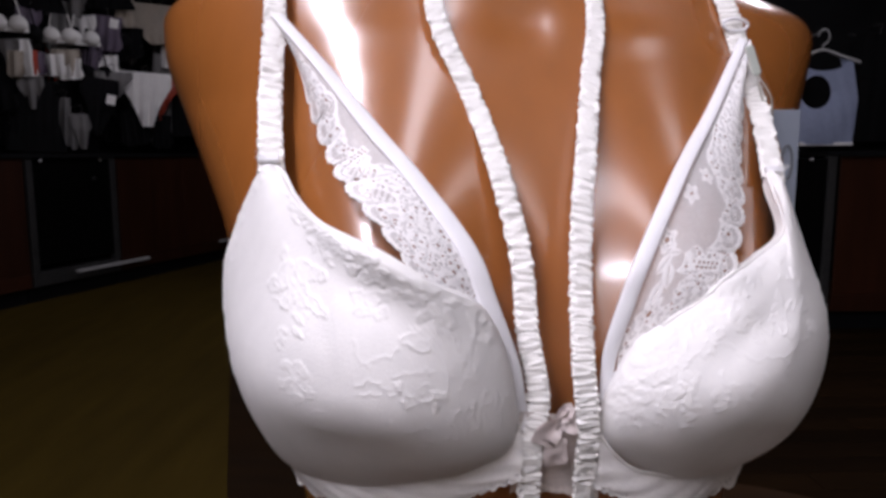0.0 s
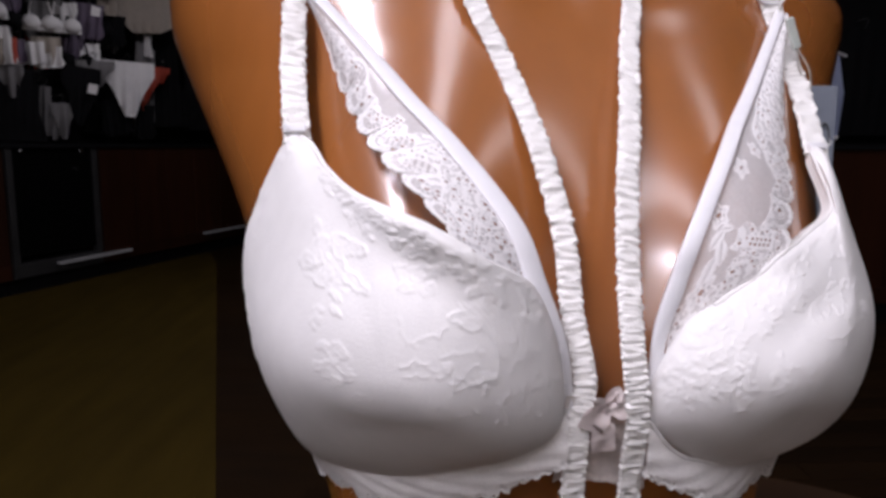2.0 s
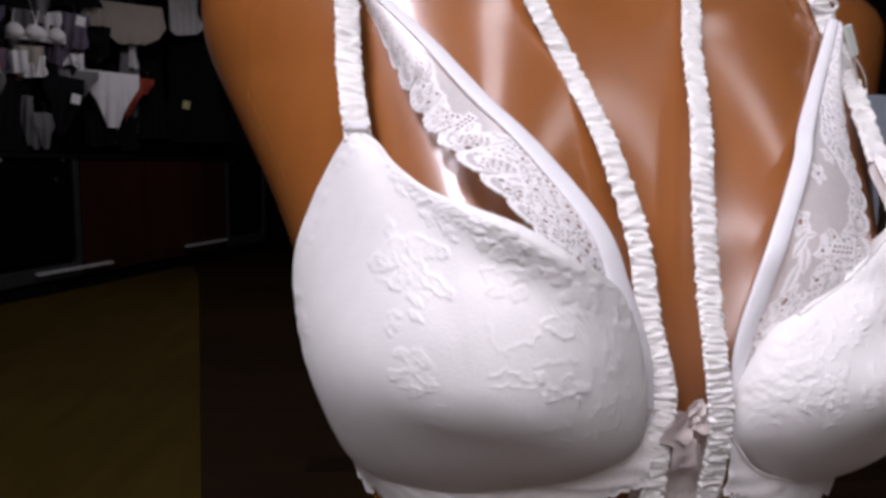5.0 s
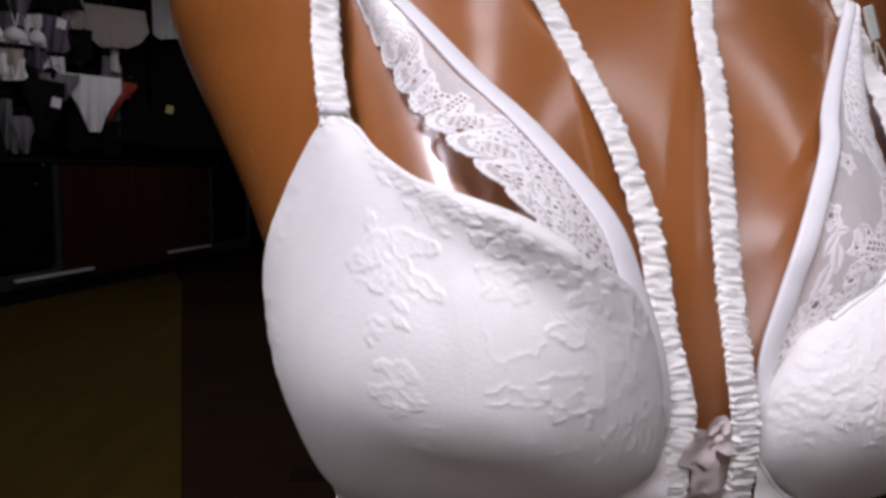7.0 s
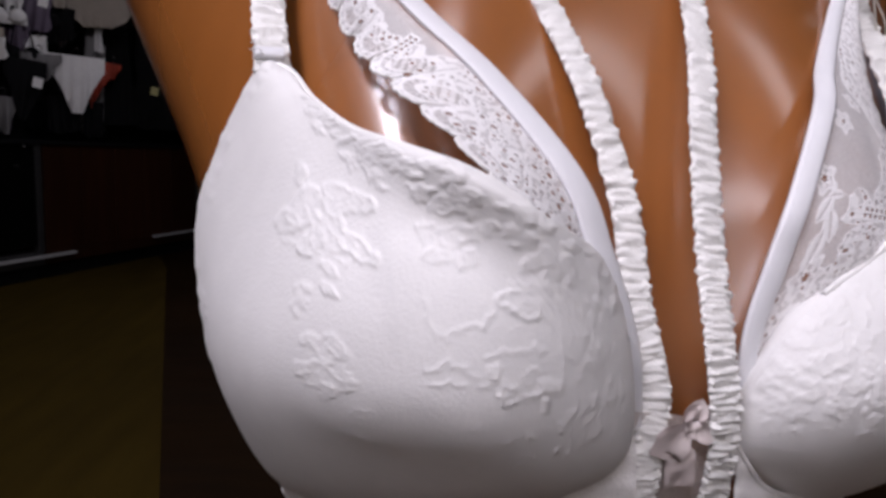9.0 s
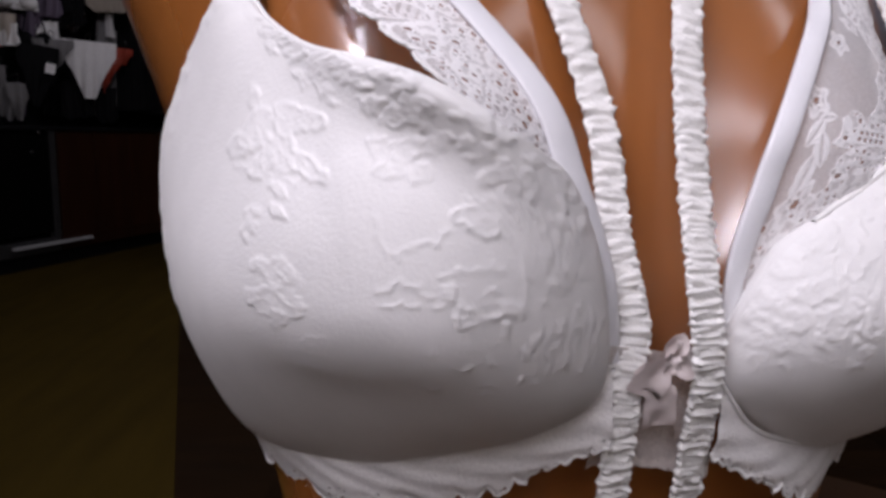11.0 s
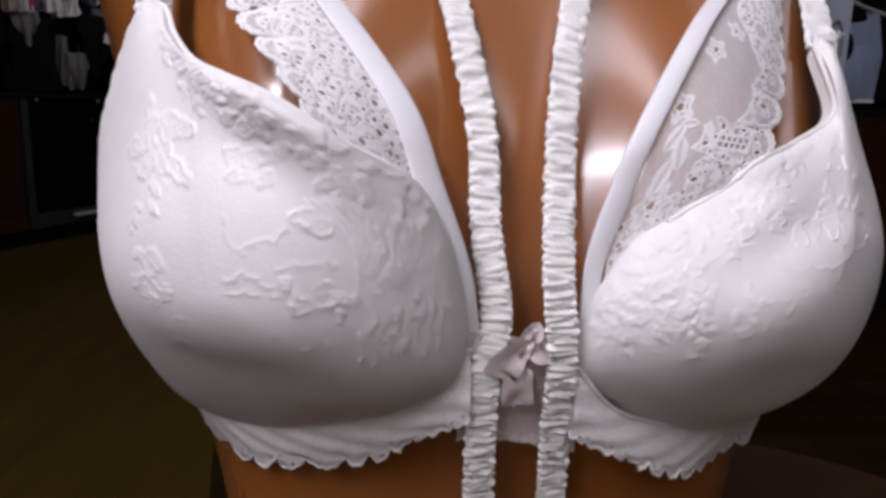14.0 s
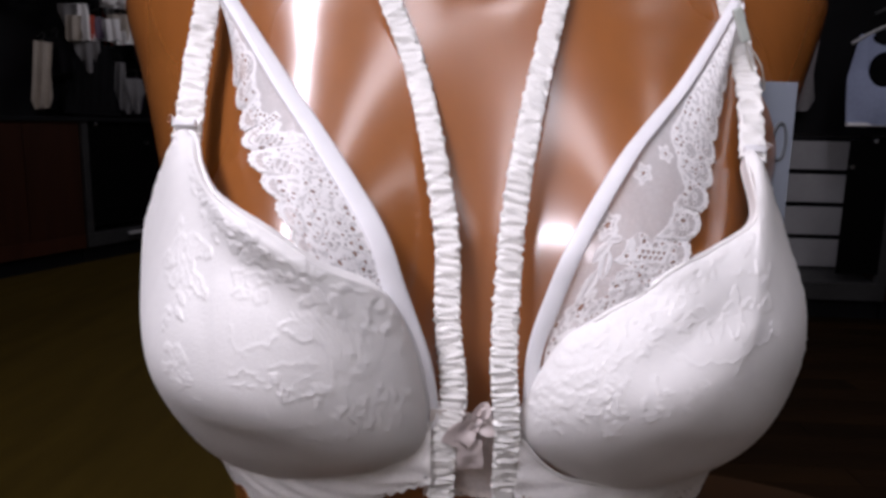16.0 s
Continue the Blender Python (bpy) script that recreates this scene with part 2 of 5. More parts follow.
structure("floor", box(bmesh.new(), -5.2, 6.2, -4.2, 9.2, -0.2, 0), DARKWOOD, "dark brown plank floor of the shop")
structure("ceiling", box(bmesh.new(), -5.2, 6.2, -4.2, 9.2, 2.9, 3.1), CEILPAINT, "plain pale painted shop ceiling")
# unseen south wall, set close and pale to bounce light onto the bust
structure("wall_south", box(bmesh.new(), -5.2, 6.2, -3.25, -3.05, 0, 2.9), BOUNCEPAINT, "unseen pale wall added close by to bounce light")
structure("wall_north", box(bmesh.new(), -5.2, 6.2, 9.2, 9.4, 0, 2.9), WALLPAINT, "dark wall at the far end of the shop")
structure("wall_west", box(bmesh.new(), -5.4, -5.2, -4.2, 9.2, 0, 2.9), WALLPAINT, "dark side wall of the shop")
structure("wall_east", box(bmesh.new(), 6.2, 6.4, -4.2, 9.2, 0, 2.9), WALLPAINT, "dark side wall of the shop")

# the aisle of lighter laminate along the lingerie wall
bm = bmesh.new()
aisle = [(-0.42, 0.8), (-1.86, 6.0), (-2.2, 6.9), (-3.35, 3.6), (-3.35, 0.8)]
low = [bm.verts.new((x, y, 0.004)) for x, y in aisle]
bm.faces.new(low)
tagged(part("floor_aisle", bm, LAMINATE), "olive-brown laminate strip of shop floor", "floor", kind="structure")

bm = bmesh.new()
box(bm, -3.0, 5.0, 0.42, 0.6, 0, 2.9)
w = part("wall_display", bm, BLACK)
w.matrix_world = WALLM
tagged(w, "black display wall behind hanging lingerie", "wall", kind="structure")
structure("wall_display_right", box(bmesh.new(), 1.55, 6.2, 4.25, 4.4, 0, 2.9), BLACK, "black display wall behind hanging tops")


# ---- showcases ----
def showcase(name, m, width, depth, height, glass, label, slats=0):
    """A low cupboard: plinth, base board, carcass, worktop; its front is dark glass in a metal frame, or veneer panels."""
    top = empty(name, m)
    boxed("plinth", (0.0, width, 0.06, depth, 0, 0.12), BLACK, top)
    boxed("base_board", (0, width, 0, depth, 0.12, 0.22), REDWOOD if not glass else STEEL, top)
    boxed("back", (0, width, depth - 0.02, depth, 0.22, height), BLACK, top)
    if slats:
        lid = boxed("glass_top", (-0.01, width + 0.01, -0.02, depth, height, height + 0.012), PANE, top, "clear glass top")
        lid.visible_shadow = False
    else:
        boxed("worktop", (-0.01, width + 0.01, -0.02, depth, height, height + 0.03), BLACK, top)
    if glass:
        for x in (0.0, width - 0.05):
            boxed("post", (x, x + 0.05, -0.004, 0.05, 0.22, height), STEEL, top, "grey aluminium corner post")
        pane = boxed("glass_door", (0.05 + slats, width - 0.05, 0.01, 0.016, 0.27, height - 0.01), GLASSY, top, "dark glass door")
        for i in range(2):
            bm = bmesh.new()
            bmesh.ops.create_uvsphere(bm, u_segments=12, v_segments=8, radius=0.013,
                                      matrix=Matrix.Translation((0.12 + i * (width - 0.27), -0.002, height - 0.02)))
            part("bolt", bm, METAL, top, "small chrome clamp")
        bm = bmesh.new()
        rod(bm, (width * 0.74, -0.004, height - 0.16), (width * 0.74, 0.012, height - 0.16), 0.011)
        part("lock", bm, METAL, pane, "small round metal lock")
        for i in range(4 if slats else 0):
            boxed("slat", (0.06, width - 0.06, depth - 0.06, depth - 0.02, 0.23 + i * 0.2, 0.40 + i * 0.2), BOARD, top, "grey slat board")
    else:
        n = max(1, round(width / 0.42))
        for i in range(n):
            boxed("panel", (i * width / n + 0.003, (i + 1) * width / n - 0.003, 0, 0.018, 0.22, height), REDWOOD, top)
    return tagged(top, label, "showcase", "showcases along the walls")


def at_wall(s, d=0.0, z=0.0):
    return WALLM @ Matrix.Translation((s, d, z))


showcase("showcase", at_wall(0.0), 0.80, 0.40, 1.03, True, "low showcase with a dark glass door and aluminium posts")
showcase("showcase", at_wall(0.82), 1.92, 0.40, 1.03, False, "low cupboard with red-brown veneer panels")
showcase("showcase", at_wall(2.76), 0.75, 0.40, 1.03, True, "low showcase with a dark glass door at the far end")
showcase("showcase", at_wall(-1.3), 1.28, 0.40, 1.03, False, "low cupboard with red-brown veneer panels")
for s0, s1, z in ((0.35, 1.08, 0.175), (2.05, 2.7, 0.2)):
    t = part("label_rail", box(bmesh.new(), s0, s1, -0.045, -0.004, z, z + 0.022, 0.002), SLATWHITE)
    t.matrix_world = WALLM
    tagged(t, "pale price rail clipped along the cupboard base", "rail", "price rails")

# ---- hanging clothes ----
def outline_cloth(name, mat, shape, m, label, category, thick=0.012, wave=0.008, seed=0, hook=True, reach=0.3, group="clothes on the display wall"):
    """A garment cut from an outline (pairs x, z, down one side and up the other), with soft folds, back and edge, on a small hanger."""
    top = empty(name, m)
    rng = random.Random(seed)
    ph, fr = rng.uniform(0, 6), rng.uniform(20, 38)
    zs = [p[1] for p in shape]
    z0, z1 = min(zs), max(zs)
    bm = bmesh.new()
    front = []
    n, k = 22, 15
    for i in range(n + 1):
        z = z1 + (z0 - z1) * i / n
        cuts = []
        for (xa, za), (xb, zb) in zip(shape, shape[1:] + shape[:1]):
            if (za - z) * (zb - z) <= 0 and za != zb:
                cuts.append(xa + (xb - xa) * (z - za) / (zb - za))
        if len(cuts) < 2:
            cuts = [0, 0]
        a, b = min(cuts), max(cuts)
        row = []
        for j in range(k + 1):
            x = a + (b - a) * j / k
            fold = wave * math.sin(x * fr * 3 + ph + 3 * (z1 - z)) * (0.3 + 0.7 * (z1 - z) / (z1 - z0))
            belly = thick * math.sin(math.pi * j / k) * math.sin(math.pi * min(1, (i + 1) / n))
            row.append((x, -belly - fold, z))
        front.append(row)
    sheet(bm, front)
    sheet(bm, [[(x, 0.012 + (y + 0.012) * 0.3, z) for x, y, z in r] for r in front])
    bmesh.ops.recalc_face_normals(bm, faces=bm.faces)
    part("fabric", bm, mat, top)
    if hook:
        bm = bmesh.new()
        w = max(0.05, (max(p[0] for p in shape) - min(p[0] for p in shape)) * 0.4)
        rod(bm, (-w, 0.02, z1 - 0.005), (w, 0.02, z1 - 0.005), 0.004, 8)
        pts = [Vector((0, 0.02, z1))] + [Vector((0.016 * math.sin(a), 0.02, z1 + 0.045 - 0.016 * math.cos(a))) for a in np.linspace(0.3, 4.4, 9)]
        cord(bm, pts, 0.002, sides=6, flat=1)
        rod(bm, (0.0, 0.02, z1 + 0.062), (0.0, 0.02 + reach, z1 + 0.062), 0.004, 6)
        part("hanger", bm, SMOKE, top, "small dark plastic hanger")
    return tagged(top, label, category, group)


def panty_shape(w, h):
    return [(-w / 2, h), (-w / 2, h * 0.74), (-w * 0.30, h * 0.45), (-w * 0.13, h * 0.08), (-w * 0.1, 0),
            (w * 0.1, 0), (w * 0.13, h * 0.08), (w * 0.30, h * 0.45), (w / 2, h * 0.74), (w / 2, h)]


def slip_shape(w, h):
    return [(-w * 0.30, h), (-w * 0.36, h * 0.72), (-w * 0.34, h * 0.5), (-w / 2, 0), (w / 2, 0), (w * 0.34, h * 0.5), (w * 0.36, h * 0.72),
            (w * 0.30, h)]


def drape_shape(w, h):
    """A wide top that runs out in two soft tails."""
    return [(-w * 0.46, h), (-w * 0.5, h * 0.55), (-w * 0.34, h * 0.16), (-w * 0.20, 0.0), (-w * 0.02, h * 0.10), (w * 0.16, h * 0.03),
            (w * 0.38, h * 0.22), (w * 0.5, h * 0.5), (w * 0.44, h)]


def strip_shape(w, h):
    return [(-w * 0.42, h), (-w * 0.45, h * 0.62), (-w * 0.5, h * 0.12), (-w * 0.3, 0.0), (w * 0.34, h * 0.03), (w * 0.5, h * 0.2), (w * 0.40, h * 0.55), (w * 0.46, h)]


def small_bra(m, w, mat, label):
    top = empty("hanging_bra", m)
    for sx in (-1, 1):
        bm = bmesh.new()
        rows = []
        for i in range(9):
            u = i / 8 * math.pi / 2
            rows.append([(sx * w * 0.25 + w * 0.25 * math.sin(u) * math.cos(a), -w * 0.2 * math.cos(u), w * 0.22 * math.sin(u) * math.sin(a) * (1.25 if math.sin(a) > 0 else 0.9))
                         for a in np.linspace(0, 2 * math.pi, 20, endpoint=False)])
        sheet(bm, rows, True)
        part("cup", bm, mat, top)
        bm = bmesh.new()
        cord(bm, [Vector((sx * w * 0.3, -0.01, w * 0.25)), Vector((sx * w * 0.26, 0.0, w * 0.5)), Vector((sx * w * 0.2, 0.02, w * 0.75))], 0.006)
        part("strap", bm, mat, top)
    part("band", box(bmesh.new(), -w / 2, w / 2, -0.004, 0.006, -w * 0.2, -w * 0.08, 0.003), mat, top)
    return tagged(top, label, "bra", "bras on the display wall")


FACE = 38  # the pegs hold the clothes turned towards the room's front


def peg(s, z, d=0.05):
    return at_wall(s, d, z) @ pose(0, 0, 0, 0, 0, -FACE)


def wall_rows():
    n = [0]

    def hang(kind, s, z, w, h, mat, label, cat, d=0.05):
        n[0] += 1
        w *= 0.85
        shape = {"panty": panty_shape, "slip": slip_shape, "strip": strip_shape, "drape": drape_shape}[kind](w, h)
        names = {"panty": "hanging_briefs", "slip": "hanging_slip", "strip": "hanging_garment", "drape": "hanging_camisole"}
        outline_cloth(names[kind], mat, shape, peg(s, z, d) @ pose(0, 0, 0, 0, (n[0] * 37 % 13 - 6) * 0.9, (n[0] * 53 % 31) - 15), label, cat, seed=n[0], wave=0.024)

    hang("strip", -0.22, 1.10, 0.15, 0.46, C_CREAM, "cream cotton garment hanging on a peg", "garment", 0.1)
    hang("slip", 0.17, 1.08, 0.46, 0.50, C_BLACK, "large black lace slip hanging on a peg", "slip", 0.08)
    hang("strip", 0.03, 1.58, 0.13, 0.18, C_CREAM, "folded cream briefs clipped on a rack", "briefs")
    hang("strip", 0.17, 1.60, 0.10, 0.18, C_RED, "red briefs clipped on a rack", "briefs")
    hang("strip", 0.27, 1.62, 0.08, 0.16, C_PURPLE, "mauve briefs clipped on a rack", "briefs", 0.08)
    hang("strip", 0.37, 1.62, 0.16, 0.16, C_WHITE, "white briefs clipped on a rack", "briefs")
    hang("panty", 0.66, 1.20, 0.34, 0.44, C_BLACK, "black high-waisted briefs hanging on a peg", "briefs", 0.0)
    hang("slip", 0.48, 1.12, 0.13, 0.36, C_GREY, "grey translucent garment hanging on a peg", "garment", 0.15)
    hang("panty", 1.12, 1.28, 0.46, 0.44, C_WHITE, "white briefs hanging on a dark hanger", "briefs", -0.06)
    hang("panty", 1.40, 1.34, 0.46, 0.36, C_RED, "coral red briefs hanging behind white ones", "briefs", 0.1)
    hang("panty", 0.86, 1.50, 0.34, 0.20, C_GREY, "grey and black striped briefs on a hanger", "briefs", 0.0)
    hang("strip", 0.92, 1.62, 0.20, 0.22, C_WHITE, "white lace garment hanging on a peg", "garment", 0.1)
    hang("strip", 1.12, 1.12, 0.28, 0.30, C_BLACK, "short black garment hanging on a peg", "garment", 0.05)
    hang("strip", 1.42, 1.12, 0.13, 0.80, C_GREY, "long grey sheer garment hanging on a peg", "garment", 0.12)
    hang("strip", 1.58, 1.14, 0.12, 0.74, C_GREY, "long grey sheer garment hanging on a peg", "garment", 0.15)
    hang("drape", 1.46, 1.98, 0.62, 0.34, C_CREAM, "beige satin camisole hanging on a peg", "camisole", 0.0)
    hang("slip", 2.35, 1.20, 0.80, 0.95, C_BLACK, "long black nightdress hanging on a peg", "nightdress", 0.05)
    hang("slip", 1.85, 1.22, 0.40, 0.80, C_BLACK, "black slip hanging on a peg", "slip", 0.15)
    hang("strip", 2.18, 2.18, 0.36, 0.40, C_WHITE, "white printed pyjama top hanging on a peg", "top", 0.0)
    hang("strip", 0.88, 1.86, 0.30, 0.28, C_PURPLE, "mauve camisole hanging on a peg", "camisole", 0.1)
    hang("strip", 1.16, 1.84, 0.26, 0.26, C_BLACK, "black camisole hanging on a peg", "camisole", 0.1)
    hang("strip", 0.55, 1.80, 0.24, 0.40, C_GREY, "grey slip hanging on a peg", "slip", 0.2)
    hang("slip", 0.25, 2.06, 0.50, 0.36, C_BLACK, "black bodysuit hanging on a peg", "bodysuit", 0.1)
    hang("slip", 0.95, 2.20, 0.46, 0.36, C_BLACK, "black bodysuit hanging on a peg", "bodysuit", 0.1)
    hang("slip", 1.95, 1.25, 0.4, 0.85, C_BLACK, "black nightdress hanging on a peg", "nightdress", 0.2)
    hang("slip", 3.0, 1.2, 0.5, 0.95, C_BLACK, "long black nightdress hanging on a peg", "nightdress", 0.05)
    rng = random.Random(21)
    fill = ((C_BLACK, "black", 20), (C_GREY, "grey", 9), (C_WHITE, "white", 9), (C_PURPLE, "mauve", 3), (C_CREAM, "cream", 3), (C_RED, "red", 3))
    for mat, word, count in fill:
        for i in range(count):
            kind = rng.choice(("panty", "strip", "slip"))
            what = {"panty": "briefs", "strip": "garment", "slip": "slip"}[kind]
            z = rng.choice((1.12, 1.38, 1.62, 1.84, 2.06))
            z = max(z, 1.62) if mat in (C_RED, C_WHITE, C_CREAM) else z
            hang(kind, rng.uniform(-0.2, 1.75), z + rng.uniform(-0.04, 0.04), rng.uniform(0.10, 0.24), rng.uniform(0.14, 0.30), mat,
                 word + " lace " + what + " hanging in a row", what, rng.uniform(0.05, 0.3))
    for s, z in ((0.0, 1.93), (0.42, 1.91), (0.62, 1.92)):
        small_bra(peg(s, z), 0.24, C_WHITE, "white moulded bra hanging on the display wall")
    for s, z in ((0.15, 1.9), (0.78, 1.68), (1.0, 1.95)):
        small_bra(peg(s, z, 0.1), 0.24, C_BLACK, "black bra hanging on the display wall")
    for s, z, mat in ((0.72, 1.47, C_WHITE), (2.02, 1.53, C_YELLOW), (1.28, 1.63, C_WHITE), (0.80, 2.05, C_WHITE)):
        t = part("price_tag", box(bmesh.new(), -0.032, 0.032, -0.03, -0.027, -0.036, 0.036, 0.001), mat)
        t.matrix_world = peg(s, z, -0.08) @ pose(0, 0, 0, 0, 12, 0)
        tagged(t, "small card price tag on a hanging garment", "price tag", "price tags")


wall_rows()

# ---- right display ----
RM = Matrix.Translation((1.30, 3.70, 0))
showcase("showcase", RM, 0.99, 0.50, 1.03, True, "low glass showcase with grey slatted boards inside", 0.66)
showcase("showcase", Matrix.Translation((2.31, 3.70, 0)), 1.6, 0.50, 1.03, False, "low cupboard with red-brown veneer panels")

def crop_top(m):
    """A grey-blue sports top with a keyhole, on a bent hanger."""
    top = empty("hanging_sports_top", m)
    w, h = 0.40, 0.40
    bm = bmesh.new()
    for back in (0, 1):
        holes = ((0.0, 0.30, 0.125, 0.16),) if back else ((-0.025, 0.245, 0.080, 0.078), (0.015, 0.385, 0.115, 0.040))
        n, k = 64, 64
        grid = []
        for i in range(n + 1):
            z = h * i / n
            f = z / h
            half = w * (0.46 + 0.05 * math.sin(f * 2.2)) if f < 0.55 else w * (0.5 - 0.10 * (f - 0.55) / 0.45)
            grid.append([[half * (2 * j / k - 1), (0.02 if back else -0.045 * math.cos(math.pi * (j / k - 0.5)) * math.sin(math.pi * min(1, f * 1.3 + 0.2)) - 0.0015 * math.sin(j * 0.6 + i * 0.15)), z]
                         for j in range(k + 1)])
        # the edges of the openings run round
        for r in grid:
            for p in r:
                for a, b, c, d in holes:
                    e = math.hypot((p[0] - a) / c, (p[2] - b) / d)
                    if 0.84 < e < 1:
                        p[0], p[2] = a + (p[0] - a) / e, min(h, b + (p[2] - b) / e)
        vs = [[bm.verts.new(p) for p in r] for r in grid]
        for i in range(n):
            for j in range(k):
                x = sum(grid[i + p][j + q][0] for p in (0, 1) for q in (0, 1)) / 4
                z = sum(grid[i + p][j + q][2] for p in (0, 1) for q in (0, 1)) / 4
                if all(math.hypot((x - a) / c, (z - b) / d) > 0.985 for a, b, c, d in holes):
                    bm.faces.new((vs[i][j], vs[i][j + 1], vs[i + 1][j + 1], vs[i + 1][j])).smooth = True
    for v in [v for v in bm.verts if not v.link_faces]:
        bm.verts.remove(v)
    part("fabric", bm, C_BLUE, top)
    part("hem_band", box(bmesh.new(), -0.185, 0.185, -0.022, 0.022, -0.006, 0.010, 0.004), C_WHITE, top, "pale hem band")
    bm = bmesh.new()
    pts = [Vector((-0.2, 0.0, 0.36)), Vector((-0.1, 0, 0.41)), Vector((0, 0, 0.44)), Vector((0.1, 0, 0.41)), Vector((0.2, 0.0, 0.38))]
    cord(bm, [curve_at(pts, i / 20) for i in range(21)], 0.008, sides=8, flat=1)
    cord(bm, [Vector((0.03 * math.sin(a), 0, 0.50 - 0.035 * math.cos(a))) for a in np.linspace(0, 4.6, 14)] + [], 0.005, sides=6, flat=1)
    rod(bm, (0, 0, 0.44), (0, 0, 0.468), 0.005)
    rod(bm, (0, 0, 0.532), (0, 0.42, 0.532), 0.005)
    part("hanger", bm, SLATWHITE, top, "pale grey plastic hanger")
    return tagged(top, "grey-blue sports top with keyhole front on a hanger", "top")


crop_top(pose(2.250, 3.86, 1.10, 0, 0, -12) @ Matrix.Diagonal((1.02, 1.0, 1.24, 1)))
outline_cloth("hanging_garment", C_GREY, strip_shape(0.30, 0.42), pose(1.82, 4.1, 1.16, 0, 0, 0), "grey garment on a hanger on the dark wall", "garment", seed=61)
outline_cloth("hanging_garment", C_BLACK, slip_shape(0.50, 0.66), pose(2.75, 4.12, 1.12, 0, 0, 0), "black garment on a hanger on the dark wall", "garment", seed=62)

# ---- round table that the bust form stands on ----
def round_table(x, y, z, r):
    top = empty("round_table", Matrix.Translation((x, y, 0)))
    bm = bmesh.new()
    prof = [(0.0, z), (r - 0.012, z), (r - 0.003, z - 0.004), (r, z - 0.012), (r - 0.003, z - 0.022), (r - 0.02, z - 0.026), (0.0, z - 0.026)]
    sheet(bm, [[(max(q, 1e-4) * math.cos(a), max(q, 1e-4) * math.sin(a), h) for a in np.linspace(0, 2 * math.pi, 72, endpoint=False)] for q, h in prof], True)
    part("tabletop", bm, TABLEWOOD, top)
    bm = bmesh.new()
    prof = [(0.001, z - 0.026), (0.05, z - 0.026), (0.035, z - 0.06), (0.035, 0.06), (0.05, 0.03), (0.22, 0.012), (0.22, 0.0), (0.001, 0.0)]
    sheet(bm, [[(q * math.cos(a), q * math.sin(a), h) for a in np.linspace(0, 2 * math.pi, 32, endpoint=False)] for q, h in prof], True)
    part("pedestal", bm, BLACK, top, "black pedestal")
    return tagged(top, "round brown wooden display table", "table")


TABLE_Z = 0.62
round_table(0.26, 0.20, TABLE_Z, 0.36)


# ---- ceiling tubes ----
for x, y, length, watts in TUBES:
    top = empty("ceiling_light", Matrix.Translation((x, y, 2.9)))
    part("housing", box(bmesh.new(), -0.19, 0.19, -length / 2 - 0.03, length / 2 + 0.03, -0.06, 0, 0.006), CEILPAINT, top)
    bm = bmesh.new()
    for dx in (-0.08, 0.08):
        rod(bm, (dx, -length / 2, -0.085), (dx, length / 2, -0.085), 0.013, 12)
    part("tubes", bm, TUBEGLOW, top, "pair of lit fluorescent tubes")
    tagged(top, "unseen lit fluorescent tube lamp on the ceiling", "ceiling light", "ceiling lights")
    lamp = bpy.data.lights.new("tube_light", "AREA")
    lamp.shape, lamp.size, lamp.size_y = "RECTANGLE", 0.24, length
    lamp.energy, lamp.color = watts, (0.92, 0.865, 1.0)
    ob = new("tube_light", lamp)
    ob.matrix_world = Matrix.Translation((x, y, LAMP_Z))

# ---- the bust form ----
TORSO = pose(0.036, 0, 0, 0, 0, 8)


def skew(side, p):
    """From the half shape (outwards, back, up) to the form's own frame."""
    x, y, z = p
    return Vector((side * x + 0.1 * (y - 0.035), y, z - side * 0.004))


def table_value(rows, z):
    """The row at a height, along a smooth line through the rows."""
    i = max(0, min(len(rows) - 2, sum(r[0] <= z for r in rows) - 1))
    a, b, c, d = (rows[max(0, min(len(rows) - 1, i + k))] for k in (-1, 0, 1, 2))
    h = c[0] - b[0]
    f = max(0.0, min(1.0, (z - b[0]) / h))
    out = []
    for p, q, r, t in zip(a[1:], b[1:], c[1:], d[1:]):
        m = (r - p) / (c[0] - a[0]) * h
        n = (t - q) / (d[0] - b[0]) * h
        out.append((2 * f ** 3 - 3 * f * f + 1) * q + (f ** 3 - 2 * f * f + f) * m + (3 * f * f - 2 * f ** 3) * r + (f ** 3 - f * f) * n)
    return out


